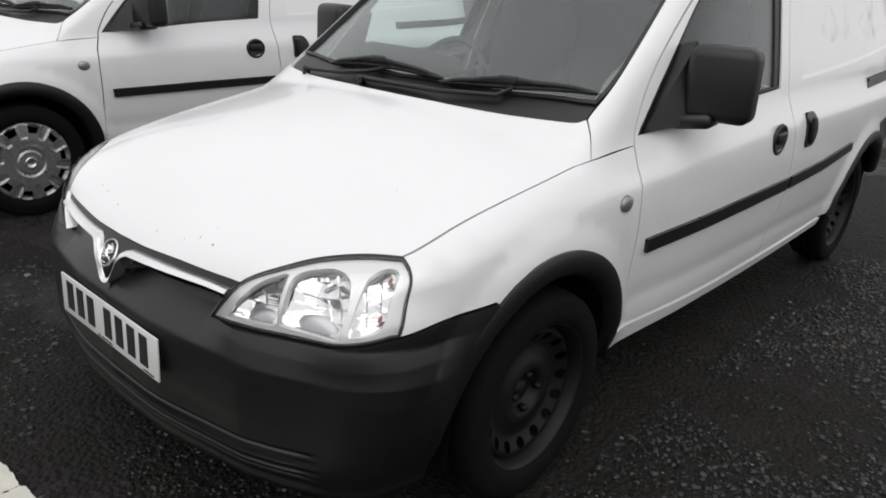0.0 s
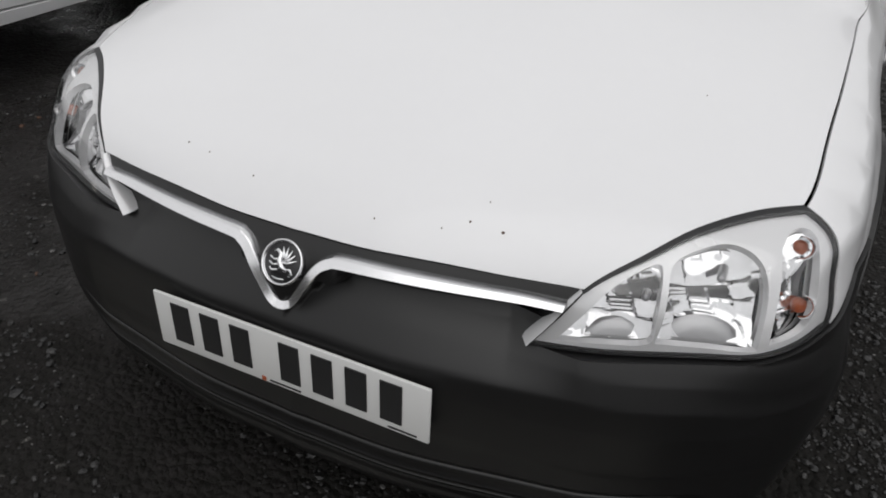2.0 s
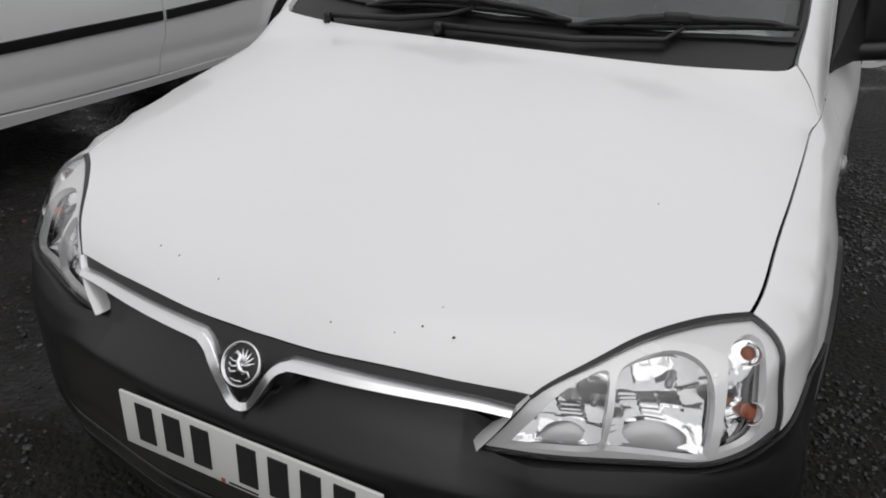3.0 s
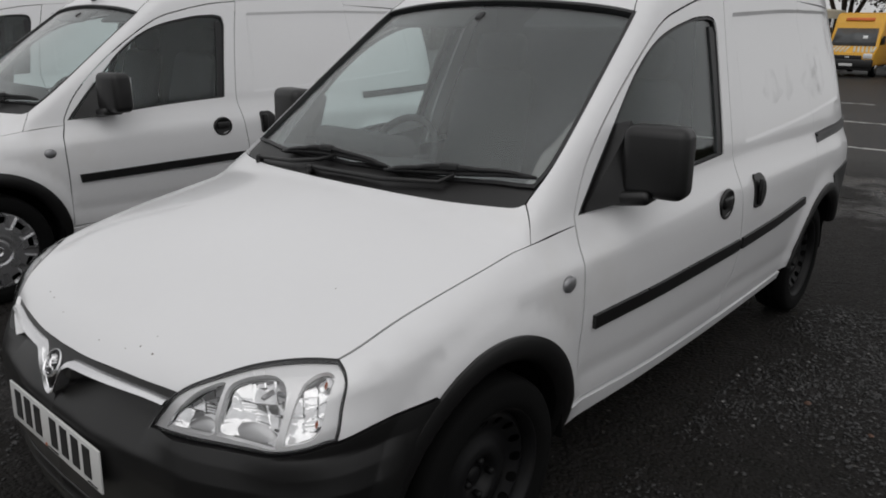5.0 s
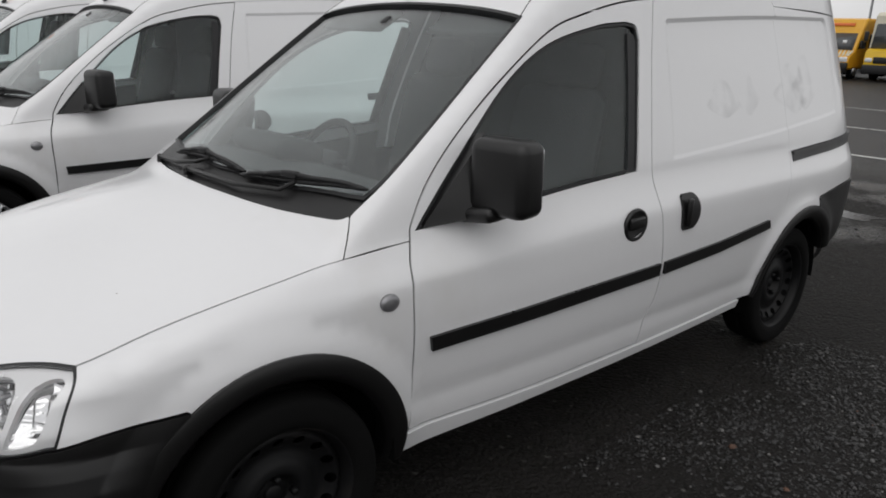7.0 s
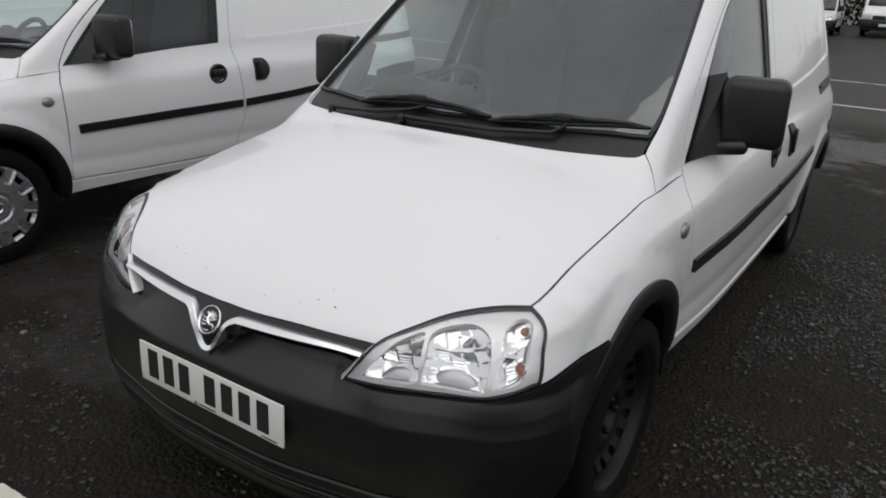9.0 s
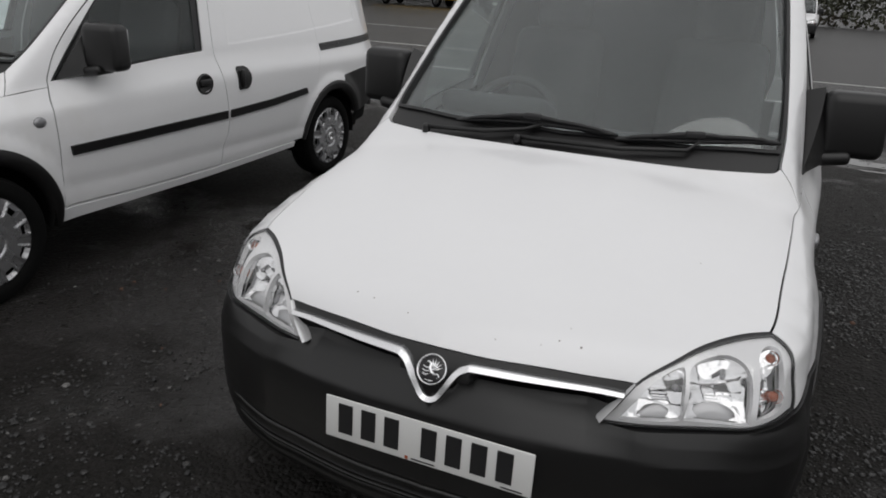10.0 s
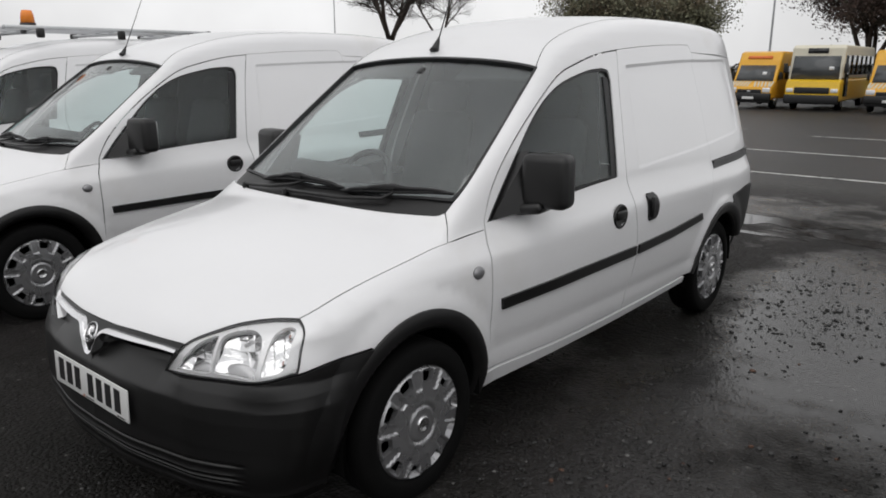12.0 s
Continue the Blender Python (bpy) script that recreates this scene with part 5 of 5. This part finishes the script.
def far_wheels(bus, places, radius=0.36):
    for x, y in places:
        s = 1 if x > 0 else -1
        hub = new("wheel")
        hub.parent = bus
        hub.matrix_basis = pose(x, y, radius)
        v, f = lathe([(radius * 0.62, -0.11), (radius * 0.97, -0.10), (radius, -0.07), (radius, 0.07), (radius * 0.97, 0.10), (radius * 0.62, 0.11)], 28)
        make("tyre", v, f, RUBBER, hub)
        v, f = lathe([(0.0, 0.06 * s), (radius * 0.3, 0.10 * s), (radius * 0.5, 0.07 * s), (radius * 0.62, 0.115 * s)], 20)
        make("rim", v, f if s > 0 else [t[::-1] for t in f], ALU, hub)


def minibus(label, paint, striped, m, high=2.62):
    bus = root("minibus", label, "minibus", "row of buses", m)
    side = [(0.0, 0.42), (0.02, 0.78), (0.10, 0.98), (0.62, 1.24), (1.12, 1.98), (1.22, 2.20), (1.45, high - 0.06), (1.75, high), (5.6, high - 0.02), (5.78, high - 0.15), (5.85, 1.2), (5.85, 0.42)]
    make("body", *hull(side, 1.94, 0.11), paint, bus, smooth=False)
    v, f = joined(block((1.96, 0.22, 0.36), 0.05, (0, 0.03, 0.55)), block((1.9, 0.2, 0.12), 0.04, (0, 0.10, 0.34)))
    make("bumper", v, f, PLASTIC, bus)
    make("windscreen", *slab((-0.86, 0.63, 1.25), (0.86, 0.63, 1.25), (0.80, 1.10, 1.965), (-0.80, 1.10, 1.965), 0.03), SKYSCREEN, bus)
    make("notice", *slab((0.30, 0.80, 1.55), (0.48, 0.80, 1.55), (0.48, 0.88, 1.67), (0.30, 0.88, 1.67), 0.02), PAPER, bus)
    make("grille", *block((1.10, 0.05, 0.17), 0.02, (0, 0.02, 0.80)), SEAL, bus)
    make("grille_badge", *block((0.16, 0.03, 0.07), 0.015, (0, -0.01, 0.80)), ALU, bus)
    make("number_plate", *block((0.52, 0.02, 0.11), 0.004, (0, -0.09, 0.50)), PLATE, bus)
    for x in (-0.76, 0.76):
        make("headlight", *block((0.34, 0.08, 0.22), 0.03, (x, 0.04, 0.86)), LAMPSILVER, bus)
        make("door_mirror", *block((0.10, 0.16, 0.34), 0.03, (x * 1.42, 0.95, 1.50)), SEAL, bus)
        s = 1 if x > 0 else -1
        make("door_window", *slab((0.965 * s, 0.85, 1.30), (0.965 * s, 1.75, 1.32), (0.955 * s, 1.75, 1.90), (0.955 * s, 1.22, 1.90)), DARKGLASS, bus)
        for k in range(3):
            y = 2.0 + 1.22 * k
            make("side_window", *slab((0.968 * s, y, 1.32), (0.968 * s, y + 1.1, 1.32), (0.962 * s, y + 1.1, 1.95), (0.962 * s, y, 1.95)), DARKGLASS, bus)
    if striped:
        for side in (1, -1):
            for i in range(6):
                x = side * (0.07 + 0.158 * i)
                a, b = x + side * 0.16, x + side * 0.085
                if abs(a) > 0.93:
                    a = side * 0.93
                low, high = (a, a - side * 0.08), (x, b)
                make("bonnet_stripe", *slab((low[1], 0.145, 1.018), (low[0], 0.145, 1.018), (high[1] - side * 0.01, 0.575, 1.236), (high[0] - side * 0.01, 0.575, 1.236), 0.02), CREAM, bus)
        make("roof_sticker", *slab((-0.55, 1.225, 2.28), (0.55, 1.225, 2.28), (0.55, 1.32, 2.40), (-0.55, 1.32, 2.40), 0.02), ORANGE, bus)
    far_wheels(bus, ((-0.84, 0.95), (0.84, 0.95), (-0.84, 4.6), (0.84, 4.6)))
    return bus


def coach(label, m):
    bus = root("bus", label, "bus", "row of buses", m)
    low = [(0.0, 0.40), (0.0, 0.95), (0.10, 1.28), (0.32, 1.38), (7.6, 1.38), (7.6, 0.40)]
    high = [(0.30, 1.36), (0.52, 2.42), (0.56, 2.72), (0.75, 2.86), (7.4, 2.86), (7.6, 2.7), (7.6, 1.36)]
    make("lower_body", *hull(low, 2.26, 0.10), LEMON, bus, smooth=False)
    make("upper_body", *hull(high, 2.22, 0.12), CREAM, bus, smooth=False)
    make("windscreen", *slab((-1.0, 0.275, 1.36), (1.0, 0.275, 1.36), (0.96, 0.485, 2.38), (-0.96, 0.485, 2.38), 0.03), SKYSCREEN, bus)
    make("destination_board", *slab((-0.42, 0.52, 2.50), (0.42, 0.52, 2.50), (0.42, 0.555, 2.72), (-0.42, 0.555, 2.72), 0.04), DARKGLASS, bus)
    make("notice", *slab((0.55, 0.34, 1.78), (0.75, 0.34, 1.78), (0.75, 0.36, 1.92), (0.55, 0.36, 1.92), 0.02), PAPER, bus)
    make("grille", *block((1.45, 0.06, 0.28), 0.03, (0, 0.0, 0.88)), SEAL, bus)
    v, f = block((2.26, 0.22, 0.40), 0.06, (0, 0.03, 0.49))
    make("bumper", v, f, SEAL, bus)
    for x in (-0.88, 0.88):
        s = 1 if x > 0 else -1
        make("headlight", *block((0.30, 0.06, 0.18), 0.03, (x * 1.04, 0.01, 0.88)), LAMPSILVER, bus)
        make("door_mirror", *block((0.16, 0.14, 0.42), 0.04, (x * 1.42, 0.30, 1.85)), SEAL, bus)
        make("door_glass", *slab((1.135 * s, 0.75, 0.62), (1.135 * s, 1.55, 0.62), (1.125 * s, 1.55, 2.40), (1.125 * s, 0.75, 2.40), 0.03), DARKGLASS, bus)
        for k in range(5):
            y = 1.75 + 1.12 * k
            make("side_window", *slab((1.122 * s, y, 1.55), (1.122 * s, y + 1.0, 1.55), (1.118 * s, y + 1.0, 2.42), (1.118 * s, y, 2.42), 0.02), DARKGLASS, bus)
    far_wheels(bus, ((-0.95, 1.1), (0.95, 1.1), (-0.95, 5.7), (0.95, 5.7)), 0.40)
    return bus


def parked(x, y, yaw=0.0):
    return pose(x, y, ground_at(y), 0, 0, yaw)


minibus("yellow school minibus with a striped bonnet", YELLOW, True, parked(-12.2, 35.0, 0))
coach("yellow and cream school bus with a dark destination board", parked(-9.55, 35.2, 1))
minibus("yellow school minibus with a striped bonnet beside a bus", YELLOW, True, parked(-6.35, 34.6, 0))
coach("yellow and cream bus parked side-on behind the row", parked(-21.7, 40.6, -90) @ Matrix.Diagonal((1.0, 0.72, 1.1, 1.0)))
minibus("white high-roof van parked at the end of the row", WHITE, False, parked(-1.15, 36.0, 2))
for x, y, yaw, label in ((-3.70, 34.2, 2, "small white panel van parked beside a yellow minibus"), (1.35, 33.2, -2, "small white panel van parked by the hedge")):
    far = copy_thing(van, parked(x, y, yaw))
    tagged(far, label, "van", "far parked vans")
    add_wheels(far, False)
    add_plate(far)

# ---- lamp posts, trees and hedges ----
POST = material("galvanised_post", (0.30, 0.31, 0.32), 0.5, metal=0.4, spread=0.1)
BARK = material("bark", (0.055, 0.042, 0.034), 0.9, spread=0.35, scale=4.0, bump=0.6, bump_scale=30.0)
TWIG = material("twigs", (0.045, 0.035, 0.030), 0.9, spread=0.3, scale=4.0)
FOLIAGE = material("autumn_foliage", (0.20, 0.20, 0.13), 0.8, spread=0.5, scale=0.6, second=(0.17, 0.13, 0.085), cover=0.5)
RUSSET = material("russet_twigs", (0.075, 0.052, 0.046), 0.9, spread=0.5, scale=0.9)
EVERGREEN = material("dark_hedge", (0.045, 0.048, 0.026), 0.8, spread=0.5, scale=0.8, second=(0.05, 0.036, 0.024), cover=0.52)


def lamp_post(x, y, tall):
    post = root("lamp_post", "tall grey galvanised lamp post", "lamp post", "", parked(x, y))
    v, f = tube([(0, 0, 0), (0, 0, 1.2), (0, 0, 1.25), (0, 0, tall)], [0.10, 0.10, 0.07, 0.045], 12)
    make("pole", v, f, POST, post)
    v, f = tube([(0, 0, tall), (0.3, -0.2, tall + 0.15), (0.9, -0.6, tall + 0.2)], [0.045, 0.04, 0.035], 8)
    make("arm", v, f, POST, post)
    v, f = block((0.55, 0.22, 0.12), 0.04, (1.1, -0.73, tall + 0.2), (0, 0, -34))
    make("lantern", v, f, POST, post)


def grow(r, start, way, length, radius, level, limbs, tips):
    p, d, pts, rad = Vector(start), Vector(way).normalized(), [tuple(start)], [radius]
    n = 4 if level > 1 else 3
    for i in range(n):
        d = (d + Vector(r.uniform(-1, 1, 3)) * (0.16 if level > 2 else 0.28) + Vector((0, 0, 0.05))).normalized()
        p = p + d * length / n
        pts.append(tuple(p))
        rad.append(radius * (1 - 0.42 * (i + 1) / n))
        if level > 0 and (i > 0 or level < 4):
            for _ in range(1 if level > 3 else 2):
                side = (d + Vector(r.uniform(-1, 1, 3)) * 0.95).normalized()
                side.z = side.z * 0.7 + 0.15
                grow(r, tuple(p), side, length * r.uniform(0.48, 0.72), rad[-1] * 0.62, level - 1, limbs, tips)
    limbs.append((level, tube(pts, rad, 7 if level > 2 else 3)))
    if level == 0:
        tips.append(tuple(p))


def leaves_at(points, r, per, reach, size):
    c = np.repeat(np.asarray(points, float), per, axis=0)
    c = c + r.normal(0, reach, c.shape)
    a, b = r.normal(0, 1, c.shape), r.normal(0, 1, c.shape)
    a = a / np.linalg.norm(a, axis=1)[:, None] * size * r.uniform(0.6, 1.3, (len(c), 1))
    b = np.cross(a, b)
    b = b / (np.linalg.norm(b, axis=1)[:, None] + 1e-9) * size * 0.6
    verts = np.stack([c - a, c + b, c + a, c - b], axis=1).reshape(-1, 3)
    return verts, [(k, k + 1, k + 2, k + 3) for k in range(0, len(verts), 4)]


def tree(x, y, tall, trunk, seed, leafy, label, level=5, fork=0.3, girth=0.2, leaf=None, size=0.075):
    r = np.random.RandomState(seed)
    t = root("tree", label, "tree", "", parked(x, y))
    limbs, tips = [], []
    base = tall * fork
    v, f = tube([(0, 0, -0.1), (0.03, 0, base * 0.5), (0, 0.04, base)], [girth * 1.25, girth, girth * 0.92], 10)
    stem = (v, f)
    for i in range(trunk):
        a = 6.28 * i / trunk + r.uniform(-0.4, 0.4)
        grow(r, (0, 0.04, base * 0.97), (0.55 * math.cos(a), 0.55 * math.sin(a), 1.0), tall * 0.42, girth * 0.55, level - 1, limbs, tips)
    make("trunk", *joined(stem, *[g for k, g in limbs if k >= 2]), BARK, t)
    make("crown", *joined(*[g for k, g in limbs if k < 2]), TWIG, t)
    if leafy:
        make("foliage", *leaves_at(tips, r, leafy, 0.24, size), leaf or FOLIAGE, t, smooth=False)
    return t


lamp_post(-14.7, 46.0, 9.0)
lamp_post(-52.7, 46.0, 8.0)
tree(-45.8, 46.0, 11.0, 4, 3, 0, "bare tree forking low into thick limbs", fork=0.36, girth=0.42)
tree(-40.0, 46.0, 9.0, 3, 11, 0, "slim bare tree with upright limbs", fork=0.40, girth=0.2)
for x, y, tall, seed, label in ((-28.0, 49.0, 9.5, 17, "dense tree with olive and brown autumn leaves"),
                                (-25.0, 48.0, 9.0, 27, "dense tree with olive leaves beside a bus"), (-21.8, 49.5, 8.0, 37, "small dense tree behind the buses")):
    tree(x, y, tall, 5, seed, 2, label, fork=0.16, girth=0.2, size=0.095)
for x, y, tall, seed, label in ((-9.4, 46.0, 9.5, 5, "twiggy tree with thin russet leaves"), (-7.0, 48.0, 9.5, 15, "dense twiggy tree behind the buses"), (-2.2, 47.0, 8.5, 25, "twiggy tree behind the vans")):
    tree(x, y, tall, 5, seed, 5, label, fork=0.2, girth=0.26, leaf=RUSSET, size=0.075)
tree(-4.6, 46.5, 9.0, 5, 45, 5, "dark ivy-clad tree behind a minibus", fork=0.12, girth=0.3, leaf=EVERGREEN, size=0.11)
tree(-0.3, 42.0, 8.0, 4, 35, 0, "bare tree with a pale brown trunk", fork=0.45, girth=0.28)


def hedge(name, label, x0, x1, y, deep, tall, count, seed, size=0.14, turned=False):
    r = np.random.RandomState(seed)
    n = count
    p = np.c_[r.uniform(x0, x1, n), y + r.normal(0, deep, n), r.uniform(0, 1, n) ** 0.8]
    top = np.array([tall * (0.8 + 0.35 * noise.noise(Vector((x * 0.22, seed, 0))) + 0.15 * noise.noise(Vector((x * 1.1, seed, 3)))) for x in p[:, 0]])
    p[:, 2] = p[:, 2] * top + ground_at(y)
    if turned:
        p = p[:, [1, 0, 2]]
    v, f = leaves_at(p, r, 1, 0.1, size)
    tagged(make(name, v, f, EVERGREEN, smooth=False), label, "hedge", kind="stuff")


hedge("hedge", "dark overgrown hedge behind the parked buses", -60, 25, 50.0, 0.7, 2.6, 26000, 2)
hedge("hedge", "dark tree belt across the yard", -45, 60, -42.0, 1.2, 6.5, 22000, 9, 0.28)
hedge("hedge", "dark trees and hedge along the side of the yard", -30, 90, 38.0, 1.2, 6.0, 22000, 12, 0.28, True)
